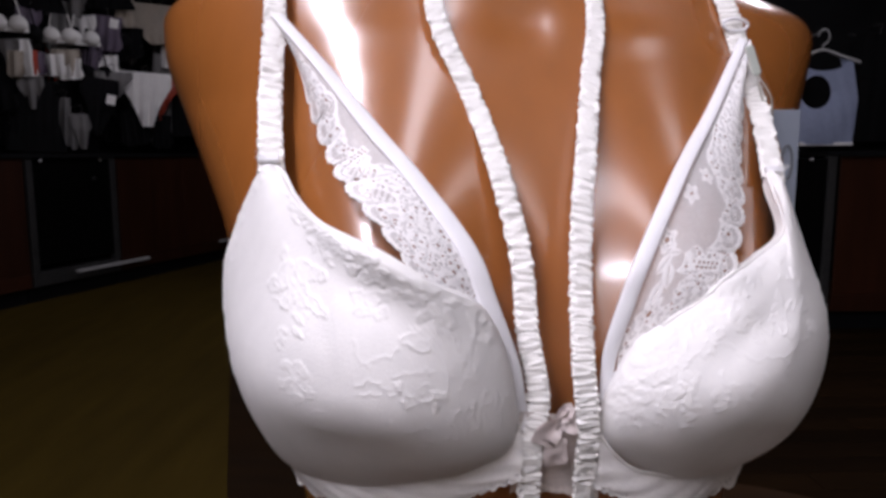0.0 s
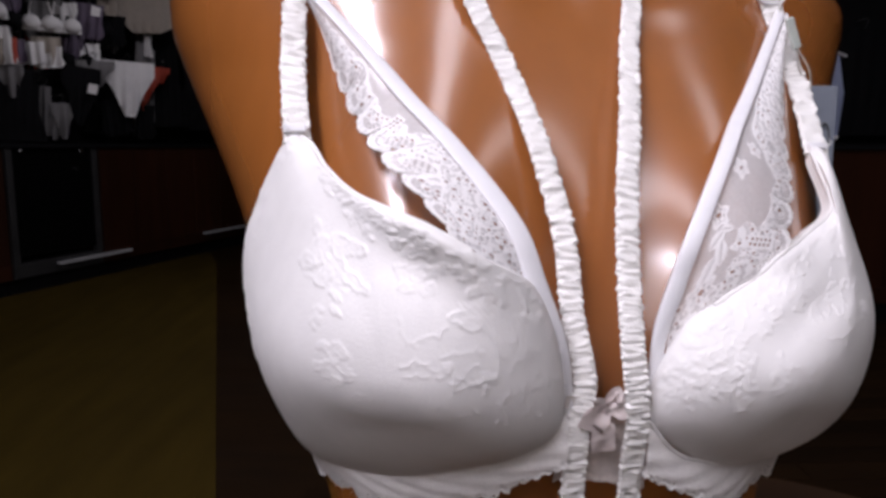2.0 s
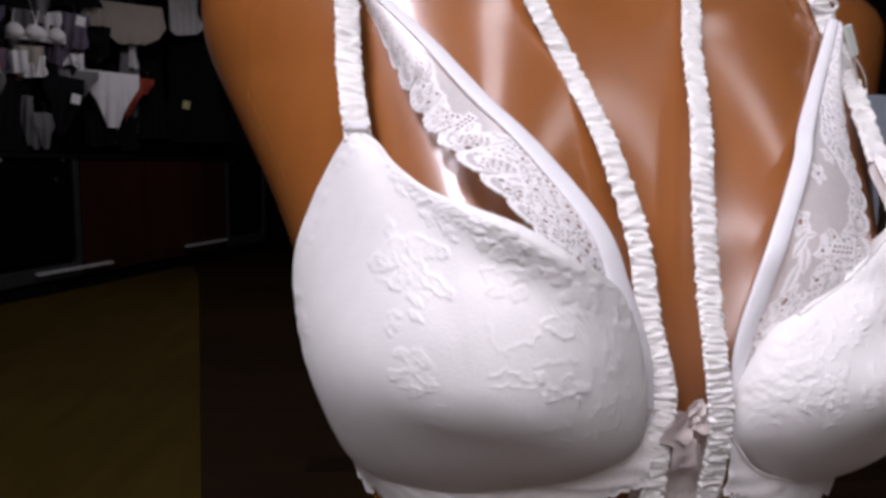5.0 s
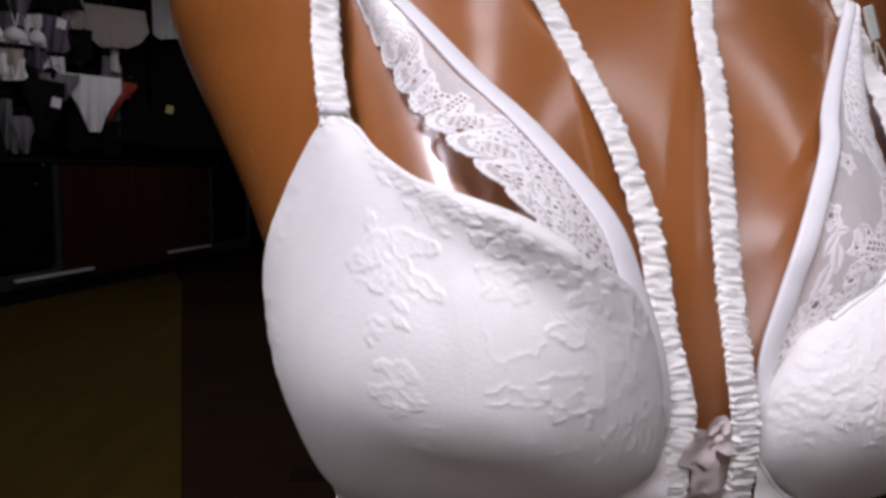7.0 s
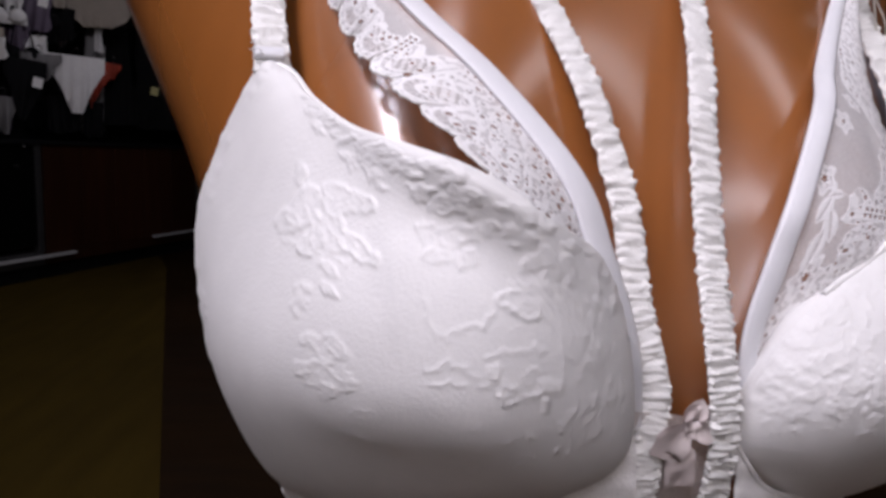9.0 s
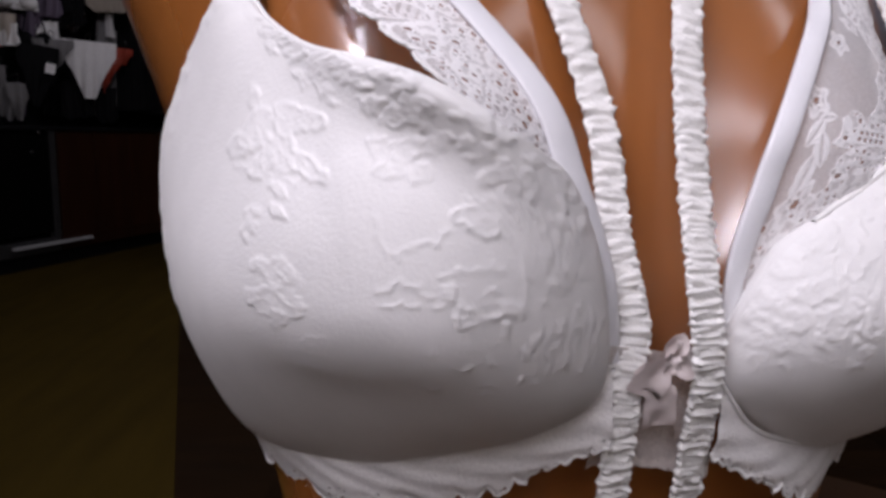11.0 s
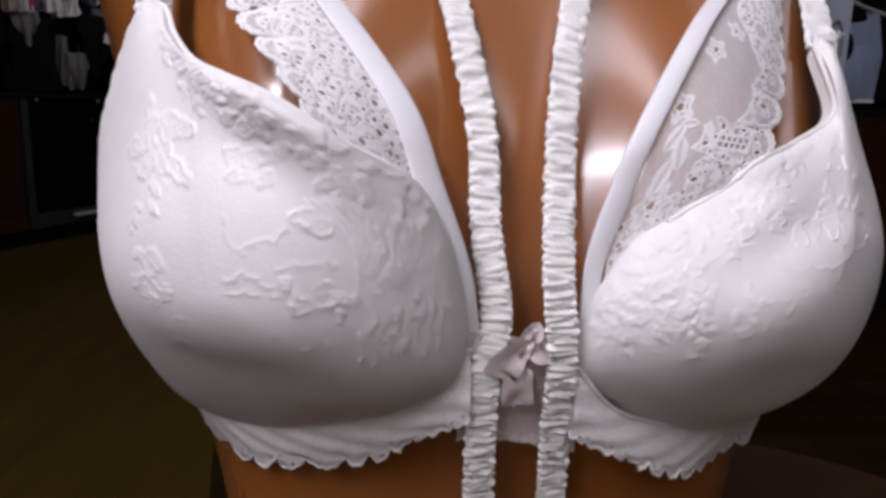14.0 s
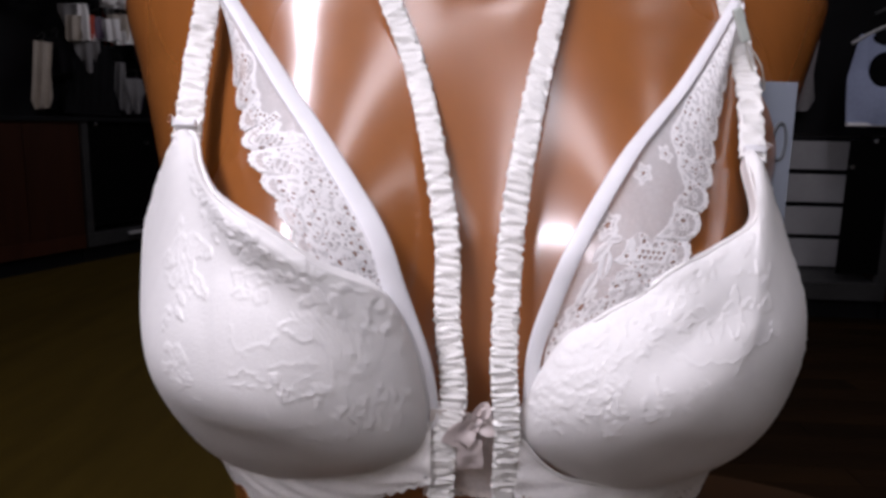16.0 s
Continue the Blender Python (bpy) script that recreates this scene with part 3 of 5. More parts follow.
# height, half width on either side, front, side line on either side, back
FORM = [(0.62, 0.15, 0.15, 0.01, 0.08, 0.08, 0.17), (0.7, 0.15, 0.15, 0., 0.08, 0.08, 0.175), (0.79, 0.131, 0.131, -0.004, 0.075, 0.075, 0.15),
        (0.85, 0.134, 0.134, -0.01, 0.072, 0.072, 0.145), (0.92, 0.155, 0.15, -0.004, 0.09, 0.08, 0.17), (0.975, 0.178, 0.168, 0.006, 0.136, 0.095, 0.21),
        (1.016, 0.1970, 0.182, 0.014, 0.175, 0.112, 0.255), (1.06, 0.2240, 0.204, 0.032, 0.222, 0.13, 0.3), (1.105, 0.2500, 0.226, 0.057, 0.256, 0.146, 0.33),
        (1.134, 0.2610, 0.24, 0.076, 0.262, 0.16, 0.335), (1.158, 0.2610, 0.2485, 0.09, 0.258, 0.176, 0.33), (1.176, 0.255, 0.222, 0.1, 0.25, 0.188, 0.32),
        (1.188, 0.215, 0.155, 0.106, 0.235, 0.194, 0.305), (1.2, 0.15, 0.105, 0.11, 0.215, 0.19, 0.285), (1.216, 0.092, 0.09, 0.112, 0.185, 0.18, 0.255),
        (1.24, 0.066, 0.064, 0.108, 0.165, 0.165, 0.23), (1.3, 0.058, 0.058, 0.098, 0.155, 0.155, 0.215)]


def smooth_form(z):
    w = [(0.25, -0.012), (0.5, 0.0), (0.25, 0.012)]
    vals = [table_value(FORM, z + d) for _, d in w]
    return [sum(k * v[i] for (k, _), v in zip(w, vals)) for i in range(6)]


def swell(x, z):
    """How far the bust stands out: an even slope from above, rounded below; the two sides differ a little."""
    out = 0.0
    for c, high, zc, slope in ((-0.092, 0.066, 0.960, 0.225), (0.094, 0.066, 0.958, 0.220)):
        k = max(0.0, 1 - (z - zc) / slope) ** 1.5 if z > zc else math.exp(-(z - zc) ** 2 / 0.0030)
        out += high * k * math.exp(-((x - c) ** 2) / 0.0042)
    return out


def collar(x, z):
    """Collar bones and the hollow between them."""
    r = 0.0018 * math.exp(-((z - 1.128 - 0.12 * abs(abs(x) - 0.02)) / 0.010) ** 2) * math.exp(-((abs(x) - 0.06) / 0.05) ** 2)
    return r - 0.006 * math.exp(-(x / 0.014) ** 2 - ((z - 1.142) / 0.014) ** 2)


def bust_form():
    bm = bmesh.new()
    rings = []
    for i in range(121):
        z = 0.62 + 0.68 * i / 120
        al, ar, yf, yl, yr, yb = smooth_form(z)
        ring = []
        for k in range(128):
            t = 2 * math.pi * k / 128
            cx = math.cos(t)
            a, ys = (ar, yr) if cx > 0 else (al, yl)
            mid = 0.5 * (yl + yr)
            ys = mid + (ys - mid) * min(1, abs(cx) * 2)
            x = a * math.copysign(abs(cx) ** 0.9, cx)
            round_ = 0.5 - 0.115 * max(0.0, min(1.0, (1.10 - z) / 0.10))
            prof = max(0.0, 1 - (abs(x) / a) ** (1 / round_)) ** round_
            if math.sin(t) < 0:
                y = ys - (ys - (yf - swell(x, z) - collar(x, z))) * prof
            else:
                y = ys + (yb - mid) * prof
            ring.append(skew(1, (x, y, z + 0.004)))
        rings.append(ring)
    vs = sheet(bm, rings, True)
    bm.faces.new(vs[0][::-1])
    bm.faces.new(vs[-1])
    ob = part("mannequin", bm, SKIN)
    ob.matrix_world = TORSO
    return tagged(ob, "glossy tan plastic female bust form on a table", "mannequin")


bust_form()

# ---- the bra ----
BRA = empty("bra", TORSO)
tagged(BRA, "white lace plunge bra with ruched straps on a mannequin", "bra")

RIM = [(0.1375, 0.0199, 1.05), (0.127, -0.003, 1.038), (0.114, -0.027, 1.028), (0.099, -0.049, 1.0225), (0.0813, -0.065, 1.016), (0.0601, -0.0705, 1.0035),
       (0.0370, -0.0560, 0.9890), (0.0240, -0.0510, 0.9560), (0.0225, -0.0460, 0.9230), (0.0402, -0.0319, 0.9052), (0.0619, -0.0118, 0.8922), (0.0977, 0.01, 0.8788),
       (0.1423, 0.0394, 0.884), (0.1638, 0.0534, 0.9199), (0.1756, 0.0557, 0.9611), (0.174, 0.0465, 1.), (0.151, 0.031, 1.049)]
# the rim without its strap corner: the padding follows it
SOFT_RIM = [(0.1175, 0.0065, 1.0188), (0.1023, -0.0117, 1.0266), (0.0961, -0.0322, 1.0258), (0.0875, -0.0518, 1.0235), (0.0725, -0.0645, 1.018), (0.0537, -0.0694, 1.0079),
            (0.0370, -0.0565, 0.9880), (0.0245, -0.0515, 0.9550), (0.0260, -0.0450, 0.9260), (0.0424, -0.0361, 0.9128), (0.0626, -0.0232, 0.9073), (0.0913, -0.0064, 0.9048),
            (0.1231, 0.0156, 0.9077), (0.1533, 0.0321, 0.9246), (0.1697, 0.0432, 0.959), (0.156, 0.0377, 0.9971), (0.1388, 0.0284, 1.0152)]
# the other cup
RIM_LOW = [(0.1385, 0.0219, 1.0519), (0.1369, -0.0009, 1.0247), (0.1121, -0.0184, 1.0121), (0.0846, -0.041, 1.0056), (0.0702, -0.0437, 0.9954), (0.0545, -0.0470, 0.9875),
           (0.0360, -0.0490, 0.9750), (0.0235, -0.0475, 0.9530), (0.0186, -0.0373, 0.9296), (0.0327, -0.0267, 0.9116), (0.0493, -0.0123, 0.8968), (0.0696, 0.0008, 0.8877),
           (0.1039, 0.0209, 0.893), (0.1476, 0.0467, 0.92), (0.1878, 0.0643, 0.961), (0.1762, 0.0564, 1.0012), (0.148, 0.026, 1.05)]
SOFT_LOW = [(0.13, 0.0143, 1.0157), (0.1159, -0.0015, 1.0111), (0.1015, -0.0188, 1.0079), (0.0838, -0.0319, 1.0014), (0.0660, -0.0440, 0.9940), (0.0500, -0.0465, 0.9865),
            (0.0340, -0.0485, 0.9740), (0.0194, -0.0478, 0.958), (0.0228, -0.0404, 0.9356), (0.0401, -0.0298, 0.9199), (0.0677, -0.0152, 0.9121), (0.101, -0.0019, 0.9056),
            (0.1332, 0.0094, 0.9024), (0.158, 0.0266, 0.9238), (0.1779, 0.0377, 0.9601), (0.1628, 0.0282, 0.9938), (0.1382, 0.0105, 1.0088)]
CUP_C = {-1: Vector((0.0872, 0.0024, 0.9499)), 1: Vector((0.0852, 0.0046, 0.9629))}
CUP_UP = {-1: Vector((0.163, -0.98, 0.127)) * 0.0761, 1: Vector((0.287, -0.98, -0.029)) * 0.0688}
# round the rim: how far the padding swells past it, and how flat it runs out
SWELL = [-0.09, -0.053, -0.009, 0.02, 0.03, 0.02, 0.0, -0.02, -0.038, -0.01, -0.021, -0.047, -0.013, 0.017, -0.074, -0.144, -0.125]
SWELL_FWD = [-0.15, -0.11, -0.05, -0.02, -0.01, 0.0, 0.0, -0.022, -0.01, -0.001, 0.032, 0.088, 0.145, 0.126, 0.054, -0.033, -0.134]
# how evenly the padding slopes to the rim
HELD = [0.1, 0.4, 0.75, 0.92, 0.95, 0.85, 0.5, 0.2, 0.0, 0.0, 0.0, 0.0, 0.0, 0.0, 0.0, 0.0, 0.0]
FLAT = [0.67, 0.88, 1.0, 1.0, 1.03, 1.0, 0.9, 0.5, -0.03, -0.02, -0.03, -0.05, -0.02, 0.02, 0.015, 0.29, 0.57]


def cup_at(u, t, side=-1):
    """u: 0 at the tip, 1 at the rim; t: round the rim."""
    k = max(0.0, (u - 0.35) / 0.65)
    k = k * k * (3 - 2 * k)
    v = loop_at(SOFT_RIM if side < 0 else SOFT_LOW, t) * (1 - k) + loop_at(RIM if side < 0 else RIM_LOW, t) * k - CUP_C[side]
    rim_y = (loop_at(RIM if side < 0 else RIM_LOW, t) - CUP_C[side]).y
    v.y = v.y * k + (0.55 * v.x) * (1 - k)
    over, flat, held = loop_at([(p, q, r) for p, q, r in zip(SWELL if side < 0 else SWELL_FWD, FLAT, HELD)], t)
    flat *= 1.0 if side < 0 else 0.8
    g = math.sin(u * math.pi / 2) * (1 + over * math.sin(math.pi * u))
    h = (1 - flat) * math.cos(u * math.pi / 2) + flat * (2 * math.cos(u * math.pi / 3) - 1)
    if side > 0:
        # fuller under the strap
        s = t * 17 - (17 if t > 0.5 else 0)
        h += 0.06 * math.exp(-(s - 0.8) ** 2 / 5.0) * math.sin(math.pi * u) ** 2
    p = CUP_C[side] + v * g + CUP_UP[side] * h
    # towards the upper rim an even slope from the tip
    s = math.sin(u * math.pi / 2) ** 1.5
    even = CUP_C[side].y + CUP_UP[side].y * (1 - s) + rim_y * s - 0.010 * math.sin(math.pi * s)
    w = max(0.0, min(1.0, (u - 0.35) / 0.5))
    p.y += (even - p.y) * max(0.0, min(1.0, held)) * w * w * (3 - 2 * w) * (1.0 if side < 0 else 0.8)
    return p


CELL, X0, Z0, SIZE = 0.00028, 0.0, 0.875, 700


def grain(rng, size):
    """Smooth random field over the cup's front, about -1 to 1; size is the width of its blobs in metres."""
    f = np.fft.rfft2(rng.normal(size=(SIZE, SIZE)))
    kx, kz = np.fft.fftfreq(SIZE, CELL)[:, None], np.fft.rfftfreq(SIZE, CELL)[None, :]
    f *= np.exp(-(kx ** 2 + kz ** 2) * (size * 1.1) ** 2)
    g = np.fft.irfft2(f, s=(SIZE, SIZE))
    return g / (2 * g.std())


def relief(side):
    """The lace worked on a cup, as heights from 0 to 1 over the cup's front: flowers and leaves with soft uneven rims, waves, ribs."""
    rng = random.Random(30 + side)
    npr = np.random.RandomState(50 + side)
    h = np.zeros((SIZE, SIZE))
    fine, mid, wide = grain(npr, 0.0011), grain(npr, 0.0026), grain(npr, 0.008)
    gx = (np.arange(SIZE) * CELL + X0)[:, None]
    gz = (np.arange(SIZE) * CELL + Z0)[None, :]

    def window(x, z, r):
        i, j, n = int((x - X0) / CELL), int((z - Z0) / CELL), int(r / CELL) + 2
        return slice(max(0, i - n), max(0, min(SIZE, i + n))), slice(max(0, j - n), max(0, min(SIZE, j + n)))

    def line(points, sigma=0.00042, high=0.8):
        for (xa, za), (xb, zb) in zip(points, points[1:]):
            n = max(1, int(math.hypot(xb - xa, zb - za) / (0.8 * sigma)))
            for k in range(n):
                x, z = xa + (xb - xa) * k / n, za + (zb - za) * k / n
                si, sj = window(x, z, 3 * sigma)
                if h[si, sj].size:
                    np.maximum(h[si, sj], high * np.exp(-((gx[si] - x) ** 2 + (gz[:, sj] - z) ** 2) / (2 * sigma * sigma)), out=h[si, sj])

    def patch(x, z, rx, rz, lobes, turn=0.0, fill=0.5, rim=0.6):
        si, sj = window(x, z, 1.5 * max(rx, rz))
        if not h[si, sj].size:
            return
        c, s_ = math.cos(turn), math.sin(turn)
        dx, dz = gx[si] - x, gz[:, sj] - z
        u, v = (dx * c + dz * s_) / rx, (-dx * s_ + dz * c) / rz
        a, r = np.arctan2(v, u), np.hypot(u, v)
        ph = rng.uniform(0, 6)
        edge = 0.74 + 0.26 * np.abs(np.sin(a * lobes / 2 + ph)) ** 0.8 + 0.16 * np.cos(2 * a + ph * 2) + 0.10 * np.cos(3 * a + ph * 5)
        d = (edge - r) * min(rx, rz)
        inside = np.clip(d / 0.0007 + 0.5, 0, 1)
        inside = inside * inside * (3 - 2 * inside)
        broken = np.clip(0.55 + 0.9 * mid[si, sj], 0, 1)
        petal = 0.16 * np.cos(a * lobes + 2 * ph) * np.clip(r, 0, 1)
        body = inside * (fill + 0.35 * fine[si, sj] * fill + petal * fill)
        body = body + rim * broken * np.exp(-((d - 0.0004) / 0.00040) ** 2) + 0.3 * np.exp(-(r * min(rx, rz) / 0.0006) ** 2)
        np.maximum(h[si, sj], body, out=h[si, sj])

    def spray(n, x0, x1, z0, z1, small, large, fill=0.4, rim=0.5):
        for _ in range(n):
            r = rng.uniform(small, large)
            patch(rng.uniform(x0, x1), rng.uniform(z0, z1), r, r * rng.uniform(0.5, 0.9), rng.choice((4, 5, 6)), rng.uniform(0, 3.1), fill * rng.uniform(0.6, 1.1), rim)

    def chain(points, bow, sigma=0.00040, strong=0.36):
        """A cord through points, each span bowed into a small scallop."""
        out = []
        for (xa, za), (xb, zb) in zip(points, points[1:]):
            n = math.hypot(xb - xa, zb - za) + 1e-9
            for q in np.linspace(0, 1, 8):
                k = bow * math.sin(math.pi * q)
                out.append((xa + (xb - xa) * q - (zb - za) / n * k, za + (zb - za) * q + (xb - xa) / n * k))
        line(out, sigma, strong)

    def petals(flowers, fill=0.45, rim=0.7):
        for x, z, rx, rz, turn, lobes in flowers:
            patch(x, z, rx, rz, lobes, turn, fill, rim)

    if side < 0:
        # large flower of the outer half, its buds and leaf
        petals(((0.1165, 1.0060, 0.0072, 0.0058, 0.2, 3), (0.1280, 1.0030, 0.0062, 0.0064, 0.9, 4), (0.1195, 0.9970, 0.0062, 0.0046, 0.3, 4),
                (0.1120, 0.9935, 0.0078, 0.0030, 0.45, 2), (0.1255, 0.9940, 0.0056, 0.0044, 2.4, 4), (0.1340, 0.9985, 0.0040, 0.0032, 1.2, 3)), 0.55, 0.75)
        petals(((0.1210, 0.9875, 0.0030, 0.0022, 0.2, 3), (0.1205, 0.9815, 0.0026, 0.0020, 0.5, 3), (0.1285, 0.9780, 0.0058, 0.0021, 2.1, 2), (0.1300, 1.0130, 0.0042, 0.0018, 1.3, 2)), 0.4, 0.4)
        chain([(0.1340, 0.9930), (0.1280, 0.9895), (0.1220, 0.9905), (0.1160, 0.9880), (0.1100, 0.9905)], -0.0012)
        # drawn flower under it
        petals(((0.1215, 0.9610, 0.0086, 0.0082, 0.3, 5),), 0.12, 0.55)
        for ax, az in ((0.1262, 0.9668), (0.1172, 0.9665), (0.1146, 0.9575), (0.1205, 0.9535), (0.1278, 0.9585)):
            chain([(0.1212, 0.9612), (ax, az)], 0.0012, 0.0004, 0.55)
            petals(((ax, az, 0.0030, 0.0026, ax * 90, 3),), 0.35, 0.45)
        petals(((0.1100, 0.9465, 0.0050, 0.0036, 0.6, 4), (0.1120, 0.9395, 0.0030, 0.0024, 0.2, 3)), 0.14, 0.22)
        # small flower
        petals(((0.0860, 0.9985, 0.0046, 0.0036, 0.1, 4), (0.0932, 0.9985, 0.0040, 0.0034, 0.6, 3), (0.0795, 1.0000, 0.0044, 0.0030, 2.6, 3),
                (0.0835, 0.9930, 0.0036, 0.0030, 1.1, 3), (0.0905, 0.9935, 0.0036, 0.0026, 0.3, 3)), 0.35, 0.6)
        chain([(0.0990, 1.0140), (0.0930, 1.0165), (0.0860, 1.0175)], 0.0010)
        # long leaf with its trailing wave
        petals(((0.0675, 0.9820, 0.0090, 0.0044, 0.1, 3),), 0.30, 0.8)
        for k in range(5):
            chain([(0.0735 - 0.003 * k, 0.9795), (0.0720 - 0.003 * k, 0.9840)], 0.0005, 0.0003, 0.45)
        chain([(0.0945, 0.9820), (0.0940, 0.9770), (0.0922, 0.9730)], -0.0008)
        chain([(0.0922, 0.9730), (0.0885, 0.9722), (0.0848, 0.9747), (0.0800, 0.9752), (0.0762, 0.9790)], -0.0010, 0.00046, 0.38)
        # scalloped lines and rings
        chain([(0.0950, 0.9640), (0.0895, 0.9668), (0.0840, 0.9658), (0.0805, 0.9630)], 0.0010, 0.00046, 0.38)
        chain([(0.0930, 0.9605), (0.0880, 0.9620), (0.0835, 0.9606)], 0.0008)
        chain([(0.0780, 0.9680), (0.0735, 0.9700), (0.0690, 0.9690), (0.0650, 0.9705), (0.0620, 0.9685)], 0.0009, 0.00046, 0.38)
        chain([(0.0800, 0.9600), (0.0760, 0.9625), (0.0715, 0.9615)], 0.0010)
        petals(((0.0655, 0.9600, 0.0043, 0.0040, 0.1, 2),), 0.10, 0.9)
        petals(((0.0725, 0.9570, 0.0036, 0.0030, 0.4, 4), (0.0597, 0.9585, 0.0030, 0.0026, 0.2, 4), (0.0760, 0.9640, 0.0026, 0.0022, 0.8, 4), (0.0610, 0.9535, 0.0026, 0.0020, 0.8, 3)), 0.4, 0.7)
        chain([(0.0700, 0.9540), (0.0665, 0.9555), (0.0630, 0.9545), (0.0590, 0.9560)], -0.0010)
        # feathered fan beside the plunge
        for i in range(12):
            a = 1.45 + 0.105 * i
            length = 0.026 - 0.0006 * i
            x0, z0 = 0.0560 - 0.0009 * i, 0.9640 - 0.0004 * i
            chain([(x0 + q * length * math.cos(a - 0.55 * q), z0 + q * length * math.sin(a - 0.35 * q)) for q in (0.12, 0.4, 0.7, 1.0)], 0.0004, 0.00036, 0.62)
        chain([(0.0570, 0.9560), (0.0560, 0.9660), (0.0575, 0.9760), (0.0600, 0.9860)], 0.0006, 0.0006, 0.35)
        petals(((0.0600, 0.9890, 0.0040, 0.0030, 0.5, 4), (0.0640, 0.9930, 0.0046, 0.0030, 2.6, 4), (0.0685, 0.9985, 0.0042, 0.0028, 2.6, 4)), 0.4, 0.6)
        spray(34, 0.028, 0.056, 0.936, 0.984, 0.0010, 0.0024, 0.36, 0.42)
        for i in range(7):
            x = 0.031 + 0.0034 * i
            chain([(x, 0.938), (x + 0.0015, 0.946), (x - 0.0005, 0.954)], 0.0010, 0.00032, 0.4)
        spray(8, 0.060, 0.082, 0.930, 0.948, 0.0010, 0.0022, 0.12, 0.2)
    else:
        # the worked field along the plunge: flowers drawn in cord, close together
        spray(95, 0.024, 0.058, 0.940, 0.984, 0.0012, 0.0032, 0.36, 0.6)
        petals(((0.0400, 0.9800, 0.0046, 0.0036, 0.2, 5), (0.0480, 0.9760, 0.0050, 0.0044, 0.7, 4), (0.0455, 0.9665, 0.0050, 0.0038, 0.3, 4), (0.0540, 0.9720, 0.0042, 0.0034, 1.1, 4),
                (0.0400, 0.9640, 0.0040, 0.0034, 0.4, 5), (0.0500, 0.9600, 0.0046, 0.0030, 2.5, 4), (0.0370, 0.9545, 0.0040, 0.0030, 0.8, 4)), 0.30, 0.85)
        chain([(0.0420, 0.9700), (0.0480, 0.9715), (0.0530, 0.9660), (0.0570, 0.9650)], 0.0012, 0.00046, 0.38)
        chain([(0.0300, 0.9480), (0.0350, 0.9470), (0.0400, 0.9450), (0.0430, 0.9420)], -0.0012)
        # border of the worked field, scallop by scallop, and flowers above it
        chain([(0.0560, 0.9705), (0.0600, 0.9745), (0.0645, 0.9730), (0.0690, 0.9765), (0.0759, 0.9775), (0.0815, 0.9735), (0.0880, 0.9708)], 0.0012, 0.00046, 0.38)
        chain([(0.0880, 0.9708), (0.0950, 0.9722), (0.1030, 0.9708), (0.1106, 0.9718), (0.1180, 0.9760), (0.1260, 0.9750), (0.1330, 0.9780)], -0.0013, 0.00046, 0.38)
        for k in range(26):
            u = rng.random()
            x = 0.060 + 0.075 * u
            z = 0.977 + (0.022 + 0.010 * u) * rng.random()
            r = rng.uniform(0.0024, 0.0052)
            patch(x, z, r, r * rng.uniform(0.55, 0.9), rng.choice((3, 4, 5)), rng.uniform(0, 3), 0.34, 0.65)
        for k in range(9):
            x, z = rng.uniform(0.062, 0.12), rng.uniform(0.980, 1.004)
            chain([(x, z), (x + 0.005, z + 0.002), (x + 0.010, z), (x + 0.015, z + 0.0015)], rng.choice((-0.0014, 0.0014)), 0.0004, 0.6)
        spray(14, 0.056, 0.080, 0.950, 0.968, 0.0014, 0.0030, 0.22, 0.45)
        spray(10, 0.080, 0.125, 0.950, 0.968, 0.0012, 0.0028, 0.14, 0.3)
    # worked border under the piped edge
    for i in range(90):
        r, q = loop_at(RIM if side < 0 else RIM_LOW, (0.4 + 5.9 * rng.random()) / 17), 0.04 + 0.16 * rng.random() ** 1.5
        x, z = r.x + (CUP_C[side].x - r.x) * q, r.z + (CUP_C[side].z - r.z) * q
        m = rng.uniform(0.0012, 0.0032)
        patch(x, z, m, m * rng.uniform(0.5, 0.9), rng.choice((4, 5)), rng.uniform(-0.3, 0.9), 0.42, 0.4)
    for i in range(40):
        r = loop_at(RIM, (13.4 + 3.2 * rng.random()) / 17)
        m = rng.uniform(0.0012, 0.0028)
        patch(r.x - 0.007 * rng.random(), r.z, m, m, 4, rng.uniform(0, 3), 0.5, 0.4)
    # hand-made unevenness: drawn out of line at two scales, worn unevenly
    i = np.clip(np.arange(SIZE)[:, None] + (mid * 0.0006 + wide * 0.0012) / CELL, 0, SIZE - 1).astype(int)
    j = np.clip(np.arange(SIZE)[None, :] + (grain(npr, 0.0026) * 0.0006 + fine * 0.0002) / CELL, 0, SIZE - 1).astype(int)
    h = h[i, j] * (0.82 + 0.22 * wide + 0.12 * grain(npr, 0.0016))
    for ax in (0, 1):
        h = 0.25 * np.roll(h, 1, ax) + 0.5 * h + 0.25 * np.roll(h, -1, ax)
    return np.clip(h, 0, 1.0)


